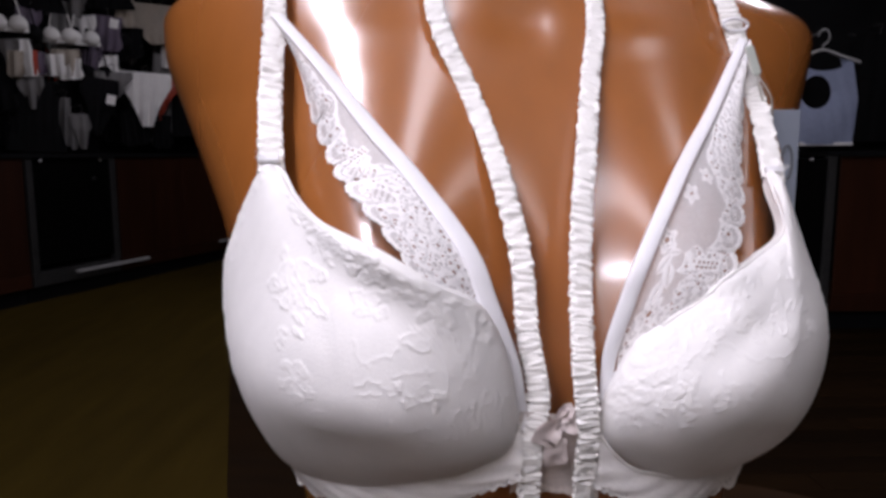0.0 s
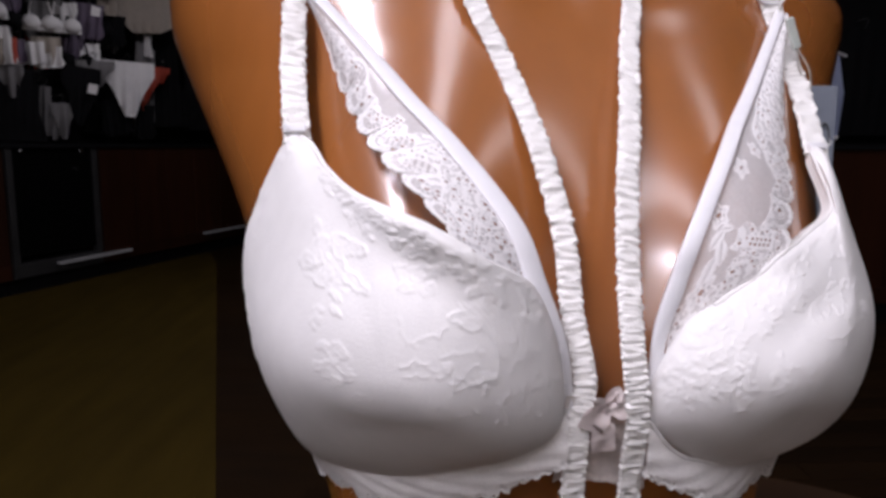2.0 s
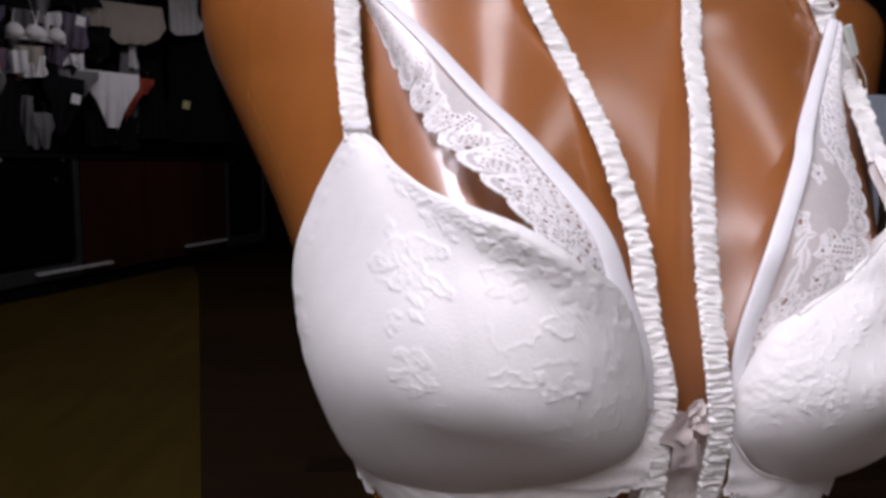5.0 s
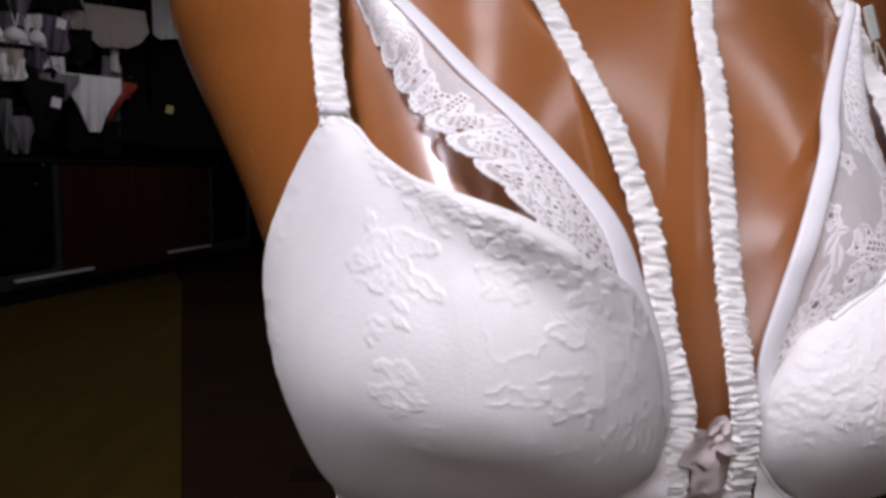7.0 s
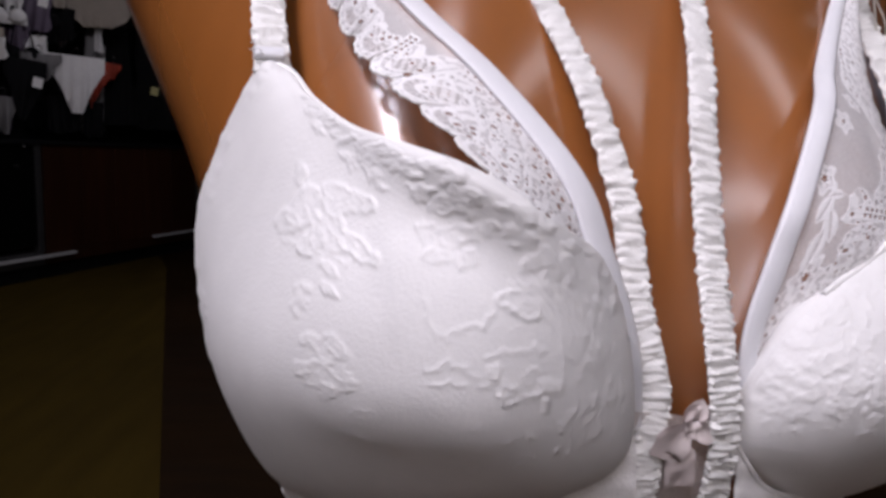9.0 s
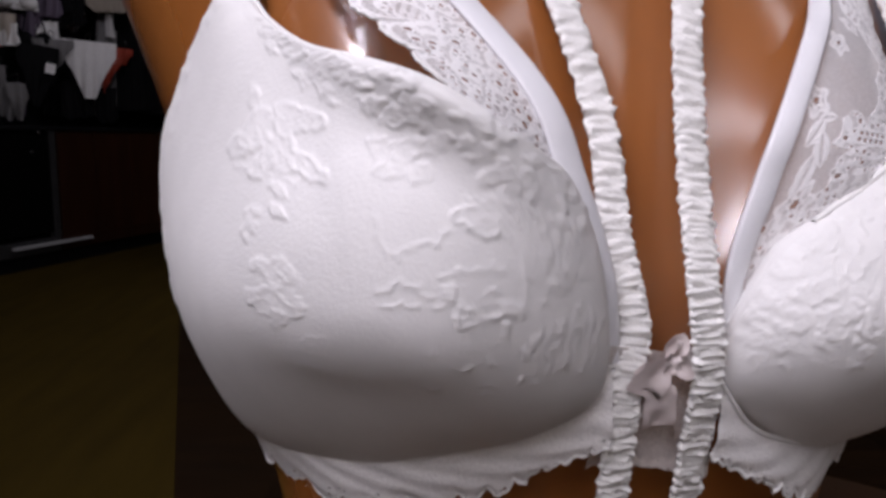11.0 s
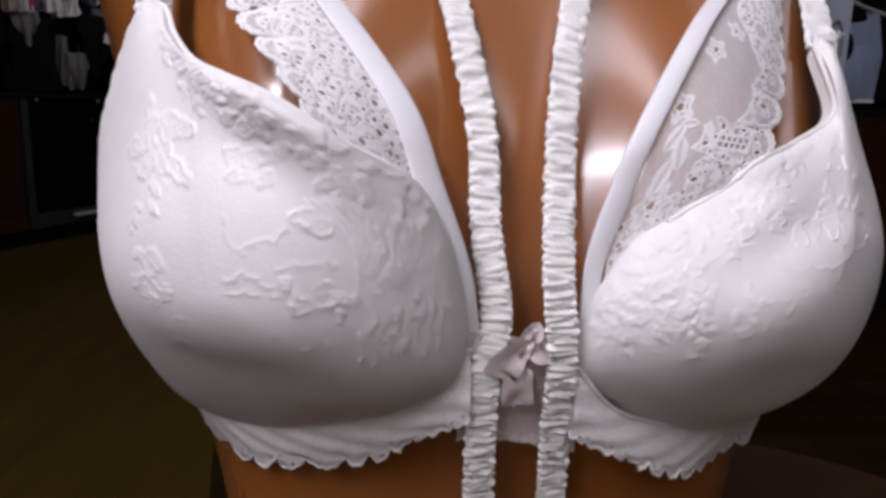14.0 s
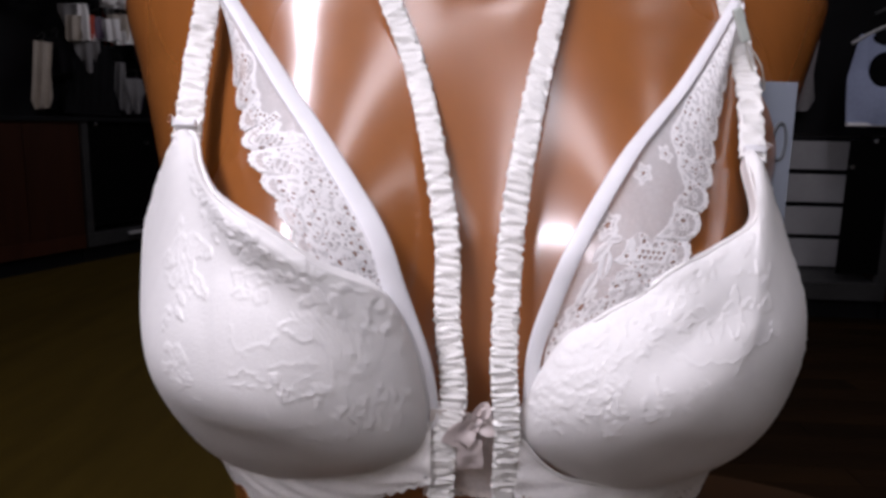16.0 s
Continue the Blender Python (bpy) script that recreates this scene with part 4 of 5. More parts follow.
def cup(side):
    nu, nt = 150, 460
    g = np.array([[tuple(skew(side, cup_at(i / nu, k / nt, side))) for k in range(nt)] for i in range(1, nu + 1)])
    # ease the surface round the cup, less and less towards the rim
    soft = g.copy()
    for _ in range(480):
        soft = 0.4 * soft + 0.3 * (np.roll(soft, 1, 1) + np.roll(soft, -1, 1))
    near = np.clip((nu - 1 - np.arange(nu)) / 60, 0, 1)[:, None, None]
    g += (soft - g) * near * near * (3 - 2 * near)
    # lay the lace on it
    round_ = np.roll(g, -1, 1) - np.roll(g, 1, 1)
    down = np.gradient(g, axis=0)
    nrm = np.cross(round_, down)
    nrm /= np.linalg.norm(nrm, axis=2, keepdims=True) + 1e-12
    if nrm[:40, :, 1].mean() > 0:
        nrm = -nrm
    high = relief(side)
    x = side * (g[:, :, 0] - 0.1 * (g[:, :, 1] - 0.035))
    z = g[:, :, 2] + side * 0.004
    i = np.clip((x - X0) / CELL, 0, SIZE - 2)
    j = np.clip((z - Z0) / CELL, 0, SIZE - 2)
    i0, j0 = i.astype(int), j.astype(int)
    fi, fj = i - i0, j - j0
    lift = (high[i0, j0] * (1 - fi) * (1 - fj) + high[i0 + 1, j0] * fi * (1 - fj) + high[i0, j0 + 1] * (1 - fi) * fj + high[i0 + 1, j0 + 1] * fi * fj)
    front = np.clip(0.6 - nrm[:, :, 1] * 3, 0, 1)
    lift = lift * front
    lift[-3:] = 0
    g = g + nrm * ((0.00078 if side < 0 else 0.00072) * lift)[:, :, None]
    rows = [[Vector(p) for p in r] for r in g]
    inner = [[p + Vector((0, 0.004, 0)) for p in rows[-1]], [skew(side, cup_at(0.93, k / nt, side)) + Vector((0, 0.012, 0)) for k in range(nt)]]
    bm = bmesh.new()
    vs = sheet(bm, rows + inner, True)
    tip = bm.verts.new(sum(rows[0], Vector()) / nt)
    for k in range(nt):
        bm.faces.new((tip, vs[0][k], vs[0][(k + 1) % nt])).smooth = True
    bmesh.ops.recalc_face_normals(bm, faces=bm.faces)
    ob = part("cup", bm, CLOTH, BRA, "white padded cup with raised floral lace")
    # piped upper edge
    bm = bmesh.new()
    pts = [skew(side, loop_at(RIM if side < 0 else RIM_LOW, (-0.3 + (5.0 if side < 0 else 5.6) * i / 90) / 17 % 1.0)) for i in range(91)]
    cord(bm, pts, 0.0012, sides=8, flat=1)
    part("edge_piping", bm, THREAD, ob, "narrow white piped edge")
    return ob


V_IN = [(0.1427, 0.0743, 1.1381), (0.11, 0.0338, 1.1016), (0.084, 0.0053, 1.0704), (0.0639, -0.0191, 1.0476), (0.0406, -0.0407, 1.0161), (0.0305, -0.047, 0.9904),
        (0.0198, -0.0472, 0.9594), (0.015, -0.043, 0.9275)]
V_FWD = [(0.1470, 0.0850, 1.1400), (0.1089, 0.0447, 1.0932), (0.0818, 0.0122, 1.0687), (0.0617, -0.0158, 1.0509), (0.039, -0.0377, 1.0186), (0.0291, -0.0422, 0.9964),
         (0.0215, -0.043, 0.9705), (0.0205, -0.042, 0.94)]
SCALLOP = [(0.1392, 0.0804, 1.1215), (0.1225, 0.0375, 1.0857), (0.1084, 0.0087, 1.0594), (0.0975, -0.0173, 1.0440), (0.0797, -0.0433, 1.0243), (0.0688, -0.0580, 1.0094),
           (0.0540, -0.0631, 0.9894), (0.0387, -0.0556, 0.9659)]
SCALLOP_FWD = [(0.1500, 0.0800, 1.1270), (0.1236, 0.0325, 1.0714), (0.1118, 0.0071, 1.0478), (0.1033, -0.0109, 1.0336), (0.0909, -0.0303, 1.0155), (0.0825, -0.0400, 1.0020),
               (0.0680, -0.0400, 0.9900), (0.0480, -0.0400, 0.9750)]
PERIOD = 0.0185  # length of a scallop


# how far from the scallops the work reaches towards the band, as the share of the width left as net, along the panel
NET_LEFT = [(0, 0.1), (0.12, 0.2), (0.20, 0.26), (0.27, 0.50), (0.31, 0.50), (0.34, 0.38), (0.385, 0.32), (0.40, 0.10), (0.43, 0.0), (1, 0.0)]
NET_RIGHT = [(0, 0.05), (0.20, 0.12), (0.30, 0.22), (0.34, 0.42), (0.42, 0.66), (0.50, 0.68), (0.555, 0.64), (0.565, 0.36), (0.635, 0.34), (0.65, 0.48), (0.665, 0.40),
             (0.74, 0.40), (0.76, 0.30), (0.80, 0.0), (1, 0.0)]


def lace_work(run, wide, offs, n, k, side):
    """How densely the lace is worked at each place of the panel: 0 an eyelet, about 0.6 plain net, 1 solid work."""
    rng = np.random.RandomState(40 + side)
    a = np.repeat(run[:, None], k + 1, 1)
    f = np.repeat((np.arange(k + 1) / k)[None, :], n + 1, 0)
    b = (1 - f) * wide[:, None] - offs[:, None]
    t = np.repeat(np.linspace(0, 1, n + 1)[:, None], k + 1, 1)
    w = np.full(a.shape, 0.58)

    def put(mask, value):
        w[mask] = value

    def at(tt, ff):
        i = int(tt * n)
        return run[i], (1 - ff) * wide[i] - offs[i]

    def cloud(size, seed):
        """Smooth random field over the panel."""
        v = np.zeros(a.shape)
        r2 = np.random.RandomState(seed)
        for _ in range(14):
            th, ph = r2.uniform(0, 6.28, 2)
            q = 6.28 / (size * r2.uniform(0.7, 1.5))
            v += np.cos(q * (a * math.cos(th) + b * math.sin(th)) + ph)
        return v / 3.7

    fine, mid = cloud(0.0046, 5 + side), cloud(0.0085, 9 + side)
    tab = NET_LEFT if side < 0 else NET_RIGHT
    net = np.interp(t + 0.006 * mid, [p[0] for p in tab], [p[1] for p in tab])
    inside = (f - net) * wide[:, None] + 0.0007 * mid
    work = (inside > 0) | (b < 0.0055 + 0.0007 * mid)
    put(work, 0.93)
    put(work & (fine < -0.15), 0.66)
    put(work & (np.abs(fine - 0.25) < 0.16), 1.0)
    put((np.abs(inside) < 0.0007) & (net > 0.04), 1.0)
    # fans in the scallops
    u = ((a / PERIOD) % 1 - 0.5) * PERIOD
    d, ang = np.hypot(u * 0.8, b - 0.0030), np.arctan2(b - 0.0030, u)
    put((d < 0.0060) & (b < 0.0060), 0.70)
    put((d < 0.0054) & (d > 0.0018) & (np.sin(ang * 15) > 0.25) & (b < 0.0056), 0.42)
    put((np.abs(d - 0.0062) < 0.0006) & (b < 0.0075), 1.0)
    put(np.abs(d - 0.0015) < 0.0004, 1.0)

    def fan(tt, ff, ra, rb, turn, spokes):
        ca, cb = at(tt, ff)
        c, s_ = math.cos(turn), math.sin(turn)
        p, q = (a - ca) * c + (b - cb) * s_, -(a - ca) * s_ + (b - cb) * c
        r = np.hypot(p / ra, q / rb)
        put(r < 1.0, 0.74)
        put((r < 0.85) & (np.sin(p * spokes + 60 * q) > 0.25), 0.44)
        put(np.abs(r - 1.0) < 0.12, 1.0)

    def flower(tt, ff, r, petals=5, hole=0.0007):
        ca, cb = at(tt, ff)
        g = np.arctan2(b - cb, a - ca) + tt * 9
        r_ = np.hypot(a - ca, b - cb) / (1 + 0.22 * np.cos(petals * g))
        put(r_ < r, 0.80)
        put((r_ < r * 0.85) & (r_ > r * 0.4) & (np.cos(petals * g) < -0.4), 0.55)
        put(np.abs(r_ - r) < 0.0006, 1.0)
        put(np.abs(r_ - r * 0.38) < 0.0005, 1.0)
        put(r_ < hole, 0.06)

    def leaf(tt, ff, length, turn):
        ca, cb = at(tt, ff)
        c, s_ = math.cos(turn), math.sin(turn)
        p, q = (a - ca) * c + (b - cb) * s_, -(a - ca) * s_ + (b - cb) * c
        r = np.abs(q) / (0.32 * length * np.clip(1 - (p / length) ** 2, 0.001, 1))
        put((r < 1) & (np.abs(p) < length), 0.82)
        put((np.abs(r - 1) < 0.5) & (np.abs(p) < length), 1.0)
        put((np.abs(q) < 0.0003) & (np.abs(p) < length * 0.8), 0.6)

    def grid(tt, ff, rows, cols, step, turn):
        ca, cb = at(tt, ff)
        c, s_ = math.cos(turn), math.sin(turn)
        p, q = (a - ca) * c + (b - cb) * s_, -(a - ca) * s_ + (b - cb) * c
        put((np.abs(p) < step * rows * 0.62) & (np.abs(q) < step * cols * 0.6), 0.97)
        for i in range(rows):
            for j in range(cols):
                put((np.abs(p - (i - rows / 2 + 0.5) * step) < step * 0.27) & (np.abs(q - (j - cols / 2 + 0.5) * step - 0.15 * step * (i % 2)) < step * 0.27), 0.06)

    if side < 0:
        fan(0.193, 0.55, 0.0078, 0.0070, 0.2, 2600)
        fan(0.395, 0.60, 0.0085, 0.0050, 0.9, 2300)
        fan(0.467, 0.58, 0.0080, 0.0048, 0.9, 2300)
        grid(0.333, 0.52, 2, 4, 0.0022, 0.3)
        leaf(0.43, 0.22, 0.0060, 0.6)
        leaf(0.418, 0.34, 0.0050, 1.6)
        for tt, ff, r in ((0.245, 0.74, 0.0030), (0.52, 0.40, 0.0040), (0.58, 0.30, 0.0042), (0.63, 0.16, 0.0038), (0.545, 0.12, 0.0034), (0.69, 0.22, 0.0036)):
            flower(tt, ff, r, 6, 0.0010)
    else:
        grid(0.610, 0.62, 2, 5, 0.0026, 0.12)
        flower(0.545, 0.10, 0.0042, 5, 0.0012)
        flower(0.443, 0.16, 0.0034, 5, 0.0009)
        flower(0.767, 0.20, 0.0050, 6, 0.0013)
        flower(0.36, 0.28, 0.0032, 5, 0.0008)
        leaf(0.60, 0.17, 0.0056, 0.5)
        leaf(0.64, 0.24, 0.0062, -0.2)
        leaf(0.70, 0.20, 0.0060, 0.15)
        leaf(0.57, 0.24, 0.0036, 1.4)
        fan(0.29, 0.55, 0.0050, 0.0040, 0.3, 2600)
    # eyelets of uneven size
    for _ in range(520):
        i, j = rng.randint(int(0.04 * n), n), rng.randint(0, k)
        if not work[i, j] or b[i, j] < 0.0016:
            continue
        r = rng.uniform(0.00042, 0.00085) * (1.5 if rng.rand() < 0.14 else 1)
        dist = np.hypot(a - a[i, j], (b - b[i, j]) * rng.uniform(0.7, 1.2))
        near = dist < r + 0.0007
        if w[near].min() > 0.3:
            put(near & (dist > r), 1.0)
            put(dist < r, 0.06 if rng.rand() < 0.6 else 0.42)
    return w.astype(np.float32)


def plunge_edge(side):
    """The satin band along the plunge and the lace panel beside it."""
    line = V_IN if side < 0 else V_FWD
    n = 90
    bm = bmesh.new()
    rows = []
    for i in range(n + 1):
        t = i / n
        p = curve_at(line, t)
        w = (0.0092 if side < 0 else 0.0080) * (0.75 + 0.25 * min(1, t * 4)) * (1 if t < 0.75 else 1 - 0.35 * (t - 0.75) / 0.25)
        d = (curve_at(line, min(1, t + 0.01)) - curve_at(line, max(0, t - 0.01))).normalized()
        across = Vector((1, -0.15, 0)) - d * d.x
        across.normalize()
        up = Vector((0, -1, 0.25)).normalized() * 0.0011
        back = -up * 0.8
        q = p + across * w
        rows.append([skew(side, v) for v in (p + back, p + up * 0.6, p + across * w * 0.12 + up * 1.3, p + across * w * 0.5 + up, p + across * w * 0.88 + up * 1.3, q + up * 0.6, q + back)])
    sheet(bm, rows, True)
    bmesh.ops.recalc_face_normals(bm, faces=bm.faces)
    part("satin_band", bm, SATIN, BRA, "smooth white satin band along the plunge")
    bm = bmesh.new()
    n, k = 440, 130
    rows, edge, wide, run, offs = [], [], [], [0.0], []
    for i in range(n + 1):
        t = i / n
        a = curve_at(line, t) + Vector((0.008, 0.001, 0))
        b = curve_at(SCALLOP if side < 0 else SCALLOP_FWD, t)
        if i:
            run.append(run[-1] + (b - last).length)
        last = b.copy()
        out = (b - a).normalized()
        s = abs(math.sin(math.pi * run[-1] / PERIOD)) ** 0.6
        scal = (0.0046 * s + 0.0009 * abs(math.sin(math.pi * run[-1] / 0.0041)) + 0.0003 * math.sin(run[-1] * 2900)) * min(1, t * 12)
        b = b + out * scal
        offs.append(scal)
        wide.append((b - a).length)
        rows.append([skew(side, a + (b - a) * (j / k) + Vector((0, -0.004 * math.sin(math.pi * j / k), 0))) for j in range(k + 1)])
        edge.append(rows[-1][-1])
    work = lace_work(np.array(run), np.array(wide), np.array(offs), n, k, side)
    for i in range(n + 1):
        for j in range(k + 1):
            rows[i][j] = rows[i][j] + Vector((0, -0.0005 * work[i, j], 0))
    sheet(bm, rows)
    panel = part("lace_panel", bm, PANEL, BRA, "sheer white net panel with scalloped lace edge")
    at = panel.data.attributes.new("worked", "FLOAT", "POINT")
    at.data.foreach_set("value", work.ravel())
    bm = bmesh.new()
    cord(bm, edge, 0.0006, sides=6)
    part("lace_cord", bm, THREAD, panel, "raised white lace cording")


BAND_TOP = [(0.0195, -0.0470, 0.932), (0.0360, -0.0410, 0.913), (0.0600, -0.0310, 0.901), (0.0880, -0.0150, 0.892), (0.1225, 0.0115, 0.893), (0.1505, 0.0385, 0.908), (0.1600, 0.0700, 0.922),
            (0.1330, 0.1210, 0.905)]
BAND_LOW = [(0.0191, -0.049, 0.9021), (0.0356, -0.0409, 0.8934), (0.0562, -0.0292, 0.8812), (0.0798, -0.016, 0.8732), (0.1064, 0.0026, 0.8671), (0.1321, 0.0391, 0.8637),
            (0.144, 0.075, 0.8665), (0.131, 0.121, 0.872)]
BAND_LOW_FWD = [(0.0179, -0.048, 0.9028), (0.0381, -0.0432, 0.8911), (0.0633, -0.0326, 0.8787), (0.081, -0.0194, 0.871), (0.1017, 0.0011, 0.8689), (0.1338, 0.031, 0.8624),
                (0.145, 0.071, 0.868), (0.131, 0.121, 0.872)]


def underband(side):
    n, k = 260, 16
    bm = bmesh.new()
    rows, edge = [], []
    for i in range(n + 1):
        t = i / n
        a, b = curve_at(BAND_TOP, t), curve_at(BAND_LOW if side < 0 else BAND_LOW_FWD, t)
        big = 1.0 if t > 0.2 else 0.4
        drop = 0.0050 - 0.0050 * big * abs(math.sin(math.pi * t * (14 if t > 0.2 else 30) + 0.6 * math.sin(t * 23))) ** 0.8 - 0.0008 * abs(math.sin(t * 150))
        rows.append([skew(side, a + (b - a) * (j / k) + Vector((0, -0.0025 * math.sin(math.pi * j / k) + 0.0004 * math.sin(t * 60 + j), drop * (j / k) ** 4))) for j in range(k + 1)])
        edge.append(rows[-1][-1])
    sheet(bm, rows, False, True)
    ob = part("underband", bm, BANDLACE, BRA, "white lace underband with scalloped lower edge")
    bm = bmesh.new()
    cord(bm, edge, 0.0007, sides=6)
    cord(bm, [r[0] + Vector((0, -0.001, 0)) for r in rows], 0.0009, sides=6)
    part("lace_cord", bm, THREAD, ob, "raised white lace cording")


def ruched(name, pts, width, seed, label, parent=BRA, facing=Vector((0, -1, 0.35)), thick=0.0026, n=640):
    """An elastic strap gathered into small uneven pleats."""
    bm = bmesh.new()
    rows = []
    length = sum((Vector(b) - Vector(a)).length for a, b in zip(pts, pts[1:]))
    m = 18
    for i in range(n + 1):
        t = i / n
        p = curve_at(pts, t)
        d = (curve_at(pts, min(1, t + 0.01)) - curve_at(pts, max(0, t - 0.01))).normalized()
        side = d.cross(facing).normalized()
        up = side.cross(d).normalized()
        s = t * length
        ring = []
        for k in range(m):
            a = 2 * math.pi * k / m
            lr = 1 if math.cos(a) > 0 else -1
            beat = s * 1300 + 1.6 * noise.noise(Vector((s * 70, seed, lr))) + lr * 0.7
            w = width / 2 * (1 + 0.16 * noise.noise(Vector((s * 190, seed + lr * 3, 0))) + 0.045 * math.sin(beat) + 0.10 * noise.noise(Vector((s * 430, seed + lr * 7, 1))))
            x = w * math.copysign(abs(math.cos(a)) ** 0.6, math.cos(a))
            pleat = 0.85 * noise.noise(Vector((s * 360 + x * 120, x * 230, seed))) + 0.8 * noise.noise(Vector((s * 520 - x * 330, x * 520, seed + 4)))
            pleat += 0.04 * math.sin(s * 1300 + 2.5 * noise.noise(Vector((s * 70, x * 160, seed))))
            y = thick * 0.5 * math.copysign(abs(math.sin(a)) ** 0.7, math.sin(a)) + (0.0021 * pleat if math.sin(a) > 0.05 else 0)
            ring.append(p + side * x + up * y)
        rows.append(ring)
    sheet(bm, rows, True)
    bmesh.ops.recalc_face_normals(bm, faces=bm.faces)
    return part(name, bm, ELASTIC, parent, label)


NECK = [(0.044, 0.13, 1.2225), (0.0558, 0.0979, 1.1817), (0.053, 0.0666, 1.1361), (0.035, 0.0427, 1.0903), (0.0235, 0.0108, 1.0505), (0.0148, -0.0137, 1.0071),
        (0.0135, -0.0291, 0.9715), (0.01, -0.041, 0.943), (0.0141, -0.046, 0.9171), (0.0145, -0.042, 0.8883), (0.0137, -0.034, 0.8558), (0.0126, -0.028, 0.7983)]
NECK_FWD = [(0.0337, 0.1468, 1.2236), (0.0471, 0.1101, 1.1887), (0.0454, 0.0739, 1.1491), (0.035, 0.0431, 1.1088), (0.0245, 0.0083, 1.0718), (0.016, -0.0171, 1.029),
            (0.0125, -0.0337, 0.9926), (0.0113, -0.0469, 0.9631), (0.0135, -0.0495, 0.9356), (0.0137, -0.043, 0.9055), (0.0152, -0.034, 0.8696), (0.0156, -0.028, 0.8085)]
OVER = [(0.143, 0.024, 1.048), (0.1485, 0.058, 1.088), (0.1508, 0.093, 1.135), (0.153, 0.12, 1.172), (0.151, 0.16, 1.202), (0.148, 0.2, 1.19)]
OVER_FWD = [(0.143, 0.024, 1.05), (0.1505, 0.054, 1.0841), (0.1500, 0.072, 1.1099), (0.1465, 0.0865, 1.1387), (0.1455, 0.0935, 1.1509), (0.1440, 0.1050, 1.1686),
            (0.144, 0.128, 1.182), (0.142, 0.17, 1.186)]

for sd in (-1, 1):
    cup(sd)
    plunge_edge(sd)
    underband(sd)
    ruched("neck_strap", [skew(sd, p) for p in (NECK if sd < 0 else NECK_FWD)], 0.0118, 3.0 + sd, "ruched white elastic strap running up to the neck")
    ruched("shoulder_strap", [skew(sd, p) for p in (OVER if sd < 0 else OVER_FWD)], 0.0135, 9.0 + sd, "ruched white elastic shoulder strap", facing=Vector((-0.15 * sd, -1, 0.4)), n=360)
    # stitched joint of strap and cup
    bm = bmesh.new()
    a, b = skew(sd, (0.1435, 0.022, 1.050)), skew(sd, (0.1455, 0.030, 1.062))
    box(bm, -0.0058, 0.0058, -0.0018, 0.0018, -0.0022, 0.0022, 0.001)
    j = part("strap_joint", bm, SATIN, BRA, "stitched white strap end")
    j.matrix_local = Matrix.Translation((a + b) / 2) @ pose(0, 0, 0, -25, 0, 0)
    # frayed thread ends
    rng = random.Random(70 + sd)
    bm = bmesh.new()
    for i in range(6):
        p = Vector((sd * rng.uniform(0.001, 0.006), -0.002, rng.uniform(-0.003, 0.003)))
        q = p + Vector((sd * rng.uniform(0.0005, 0.0035), rng.uniform(-0.002, 0.0), rng.uniform(-0.003, 0.003)))
        cord(bm, [p, (p + q) / 2 + Vector((0, 0, rng.uniform(-0.001, 0.001))), q], 0.0002, sides=5, flat=1)
    part("loose_thread", bm, THREAD, j, "frayed white thread ends")


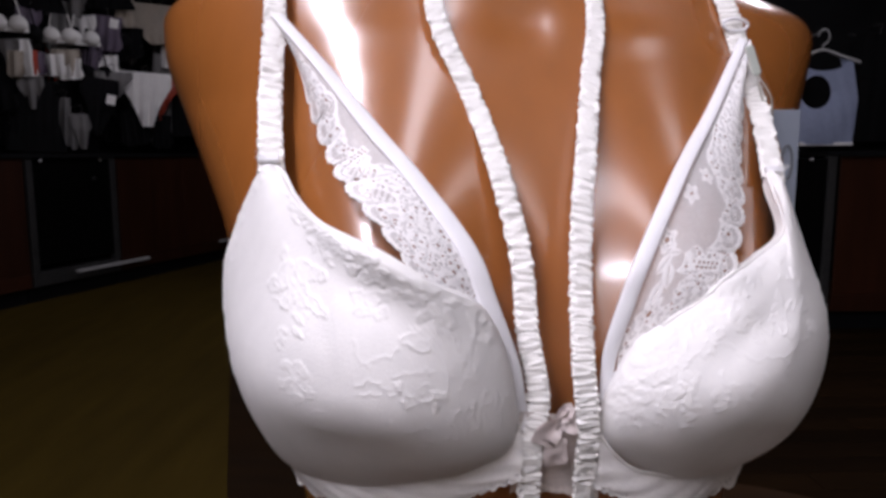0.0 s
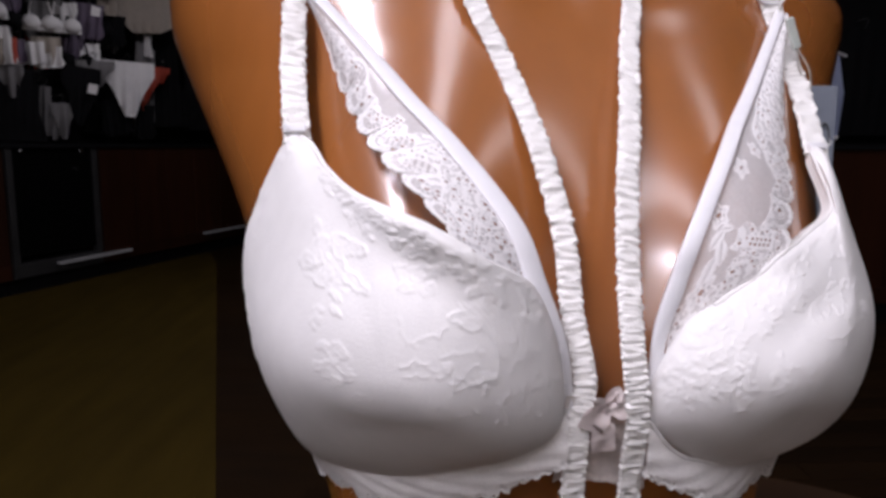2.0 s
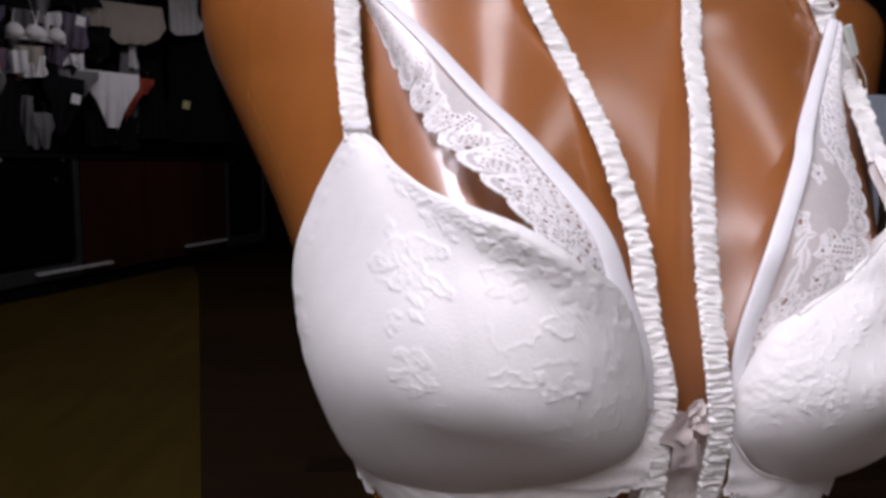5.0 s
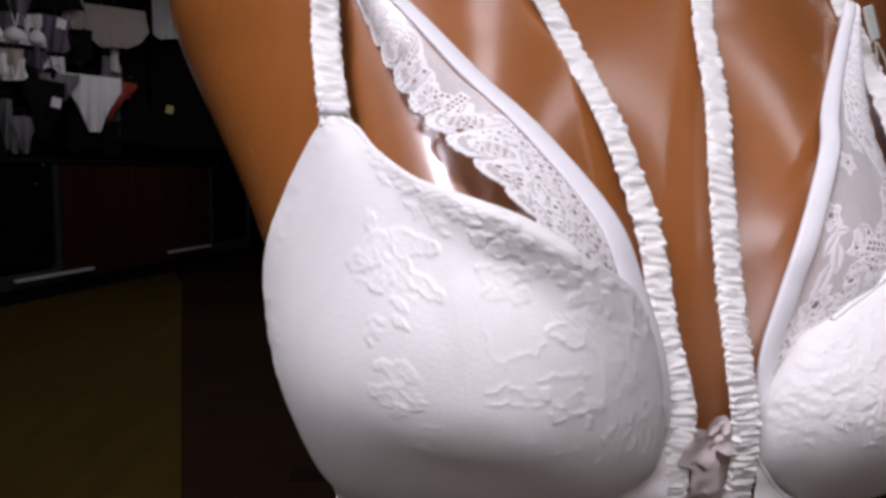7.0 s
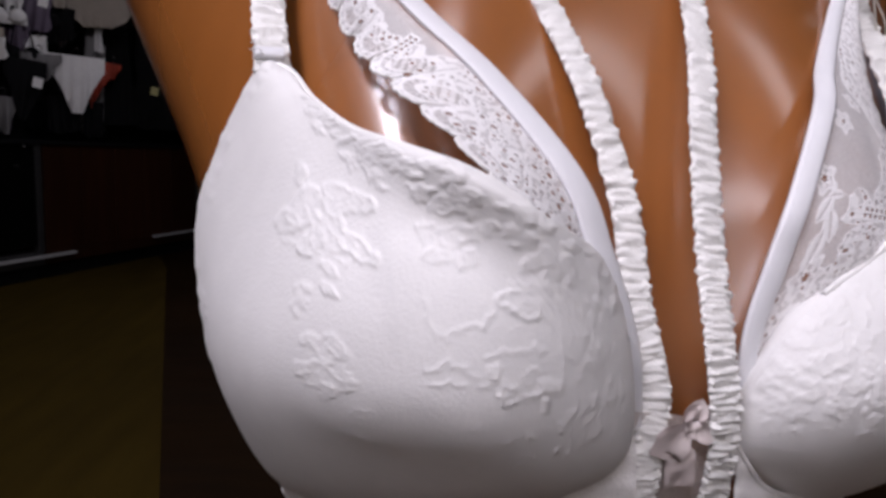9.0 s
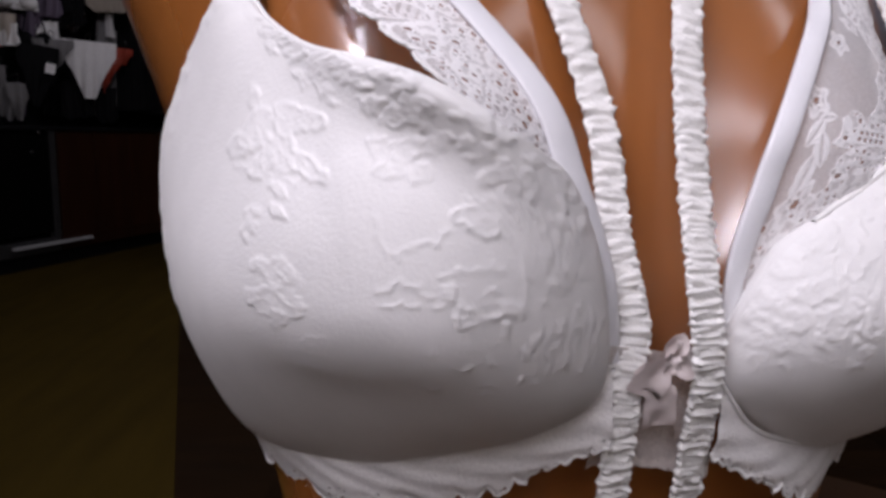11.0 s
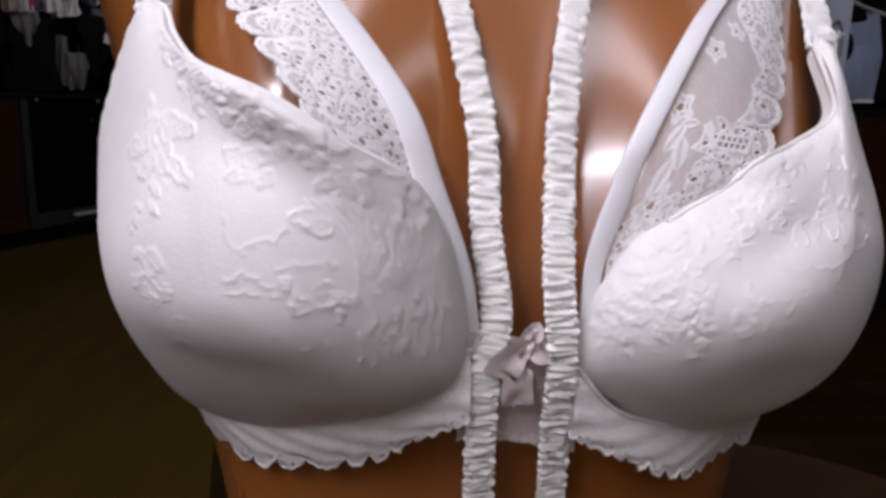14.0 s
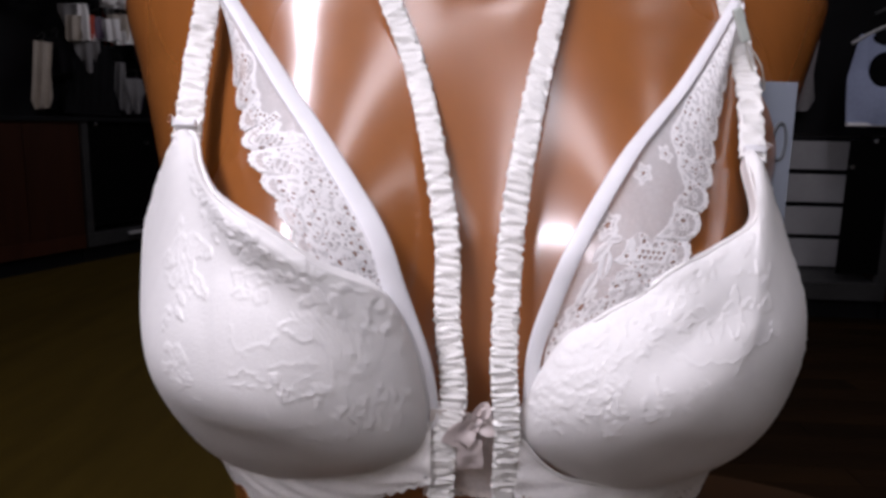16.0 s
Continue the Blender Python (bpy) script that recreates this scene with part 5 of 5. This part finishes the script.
def gore():
    bm = bmesh.new()
    rows = []
    for i in range(21):
        z = 0.938 - 0.046 * i / 20
        y = -0.047 + 0.010 * (i / 20)
        half = 0.020 + 0.003 * i / 20
        rows.append([Vector((half * (2 * j / 16 - 1) + 0.1 * (y - 0.035), y + 0.004 * math.cos(math.pi * (j / 16 - 0.5)), z + (0.0015 * abs(math.sin(j * 1.1)) if i == 20 else 0) - 0.004 * (2 * j / 16 - 1))) for j in range(17)])
    sheet(bm, [list(c) for c in zip(*rows)], False, True)
    g = part("gore", bm, GORE, BRA, "sheer white net between the cups")
    # bow: a large flat loop, a small one standing up, a wrap and a short tail
    cx, cy, cz = -0.0088, -0.0478, 0.936

    def ribbon(name, spine, widths, label):
        bm = bmesh.new()
        rows = []
        for i in range(17):
            t = i / 16
            p, q = curve_at(spine, t), curve_at(spine, min(1, t + 0.03)) - curve_at(spine, max(0, t - 0.03))
            q.normalize()
            across = q.cross(Vector((0, -1, 0))).normalized()
            w = curve_at([(v, 0, 0) for v in widths], t).x
            rows.append([p + across * w * (k / 4 - 1) + Vector((0, 0.0006 * math.cos(math.pi * (k / 4 - 1)) * (1 + math.sin(9 * t)), 0)) for k in range(9)])
        sheet(bm, rows)
        sheet(bm, [[v + Vector((0, 0.0005, 0)) for v in r] for r in rows])
        bmesh.ops.recalc_face_normals(bm, faces=bm.faces)
        part(name, bm, BOWCLOTH, g, label)

    c = Vector((cx, cy, cz))
    ribbon("bow_loop", [c, c + Vector((-0.004, -0.003, -0.003)), c + Vector((-0.0085, -0.002, -0.008)), c + Vector((-0.004, 0.001, -0.004)), c],
           [0.0022, 0.0050, 0.0062, 0.0050, 0.0022], "grey-white satin ribbon loop")
    ribbon("bow_loop", [c, c + Vector((0.0035, -0.002, 0.003)), c + Vector((0.0045, -0.001, 0.0075)), c + Vector((0.001, 0.001, 0.004)), c],
           [0.0014, 0.0020, 0.0020, 0.0020, 0.0014], "grey-white satin ribbon loop")
    ribbon("bow_loop", [c, c + Vector((0.005, -0.003, -0.001)), c + Vector((0.009, -0.001, 0.000)), c + Vector((0.005, 0.001, 0.000)), c],
           [0.0018, 0.0042, 0.0050, 0.0042, 0.0018], "grey-white satin ribbon loop")
    ribbon("bow_tail", [c + Vector((-0.002, 0, -0.008)), c + Vector((-0.002, -0.001, -0.014)), c + Vector((-0.0015, 0.001, -0.022))], [0.0050, 0.0056, 0.0058], "short flat ribbon tail")
    ribbon("bow_wrap", [c + Vector((0.0012, -0.0022, 0.003)), c + Vector((0, -0.0030, 0)), c + Vector((-0.0012, -0.0022, -0.003))], [0.0018, 0.0020, 0.0018], "ribbon wrap")


gore()


def strap_fittings():
    """Ring and slider on one shoulder strap."""
    top = skew(1, (0.1447, 0.0945, 1.1490))
    bm = bmesh.new()
    pts = [top + Vector((0.0088 * math.cos(a), -0.0065, 0.0040 * math.sin(a))) for a in np.linspace(0, 2 * math.pi, 28, endpoint=False)]
    cord(bm, pts, 0.0012, closed=True, sides=8, flat=1)
    part("ring", bm, SATIN, BRA, "white oval strap ring")


strap_fittings()


def swing_tag():
    c = skew(1, (0.174, 0.072, 1.0595))
    tag = empty("swing_tag", TORSO @ Matrix.Translation(c))
    ob = part("card", box(bmesh.new(), -0.0125, 0.0125, -0.0005, 0.0005, -0.085, 0.034, 0.0004), CARD, tag, "grey card")
    bm = bmesh.new()
    cord(bm, [Vector((0.004 + 0.004 * math.cos(a), -0.0012, 0.0 + 0.011 * math.sin(a))) for a in np.linspace(0, 2 * math.pi, 20, endpoint=False)], 0.0009, closed=True)
    part("print", bm, INK, ob, "dark printed oval on the card")
    bm = bmesh.new()
    box(bm, -0.0028, 0.0028, -0.0013, 0.0013, -0.0095, 0.0095, 0.001)
    s = part("seal", bm, CLEAR, tag, "small clear plastic seal")
    s.matrix_local = Matrix.Translation((-0.031, -0.013, 0.063)) @ pose(0, 0, 0, 0, -22, 0)
    bm = bmesh.new()
    a, b = Vector((-0.028, -0.013, 0.055)), Vector((-0.010, -0.003, 0.029))
    for off in (-0.003, 0.003):
        pts = [a, (a + b) / 2 + Vector((off, -0.002, 0)), b + Vector((off * 0.3, 0, 0.0))]
        cord(bm, [curve_at(pts, i / 12) for i in range(13)], 0.0006, sides=6, flat=1)
    part("string", bm, STRING, tag, "white string loop")
    tagged(tag, "grey card swing tag hanging by string from strap", "tag")


swing_tag()

# ---- floor planks beside the table ----
FLOOR = bpy.data.objects["floor"]
bm = box(bmesh.new(), -0.6, 0.6, -0.058, 0.058, 0.0, 0.004, 0.0015)
plank_mesh = bpy.data.meshes.new("plank")
bm.to_mesh(plank_mesh)
bm.free()
plank_mesh.materials.append(DARKWOOD)
for row in range(24):
    for col in range(3):
        ob = new("plank", plank_mesh)
        ob.parent = FLOOR
        ob.location = (0.2 + col * 1.204 + 0.4 * (row % 3), 0.95 + row * 0.12, 0.0)
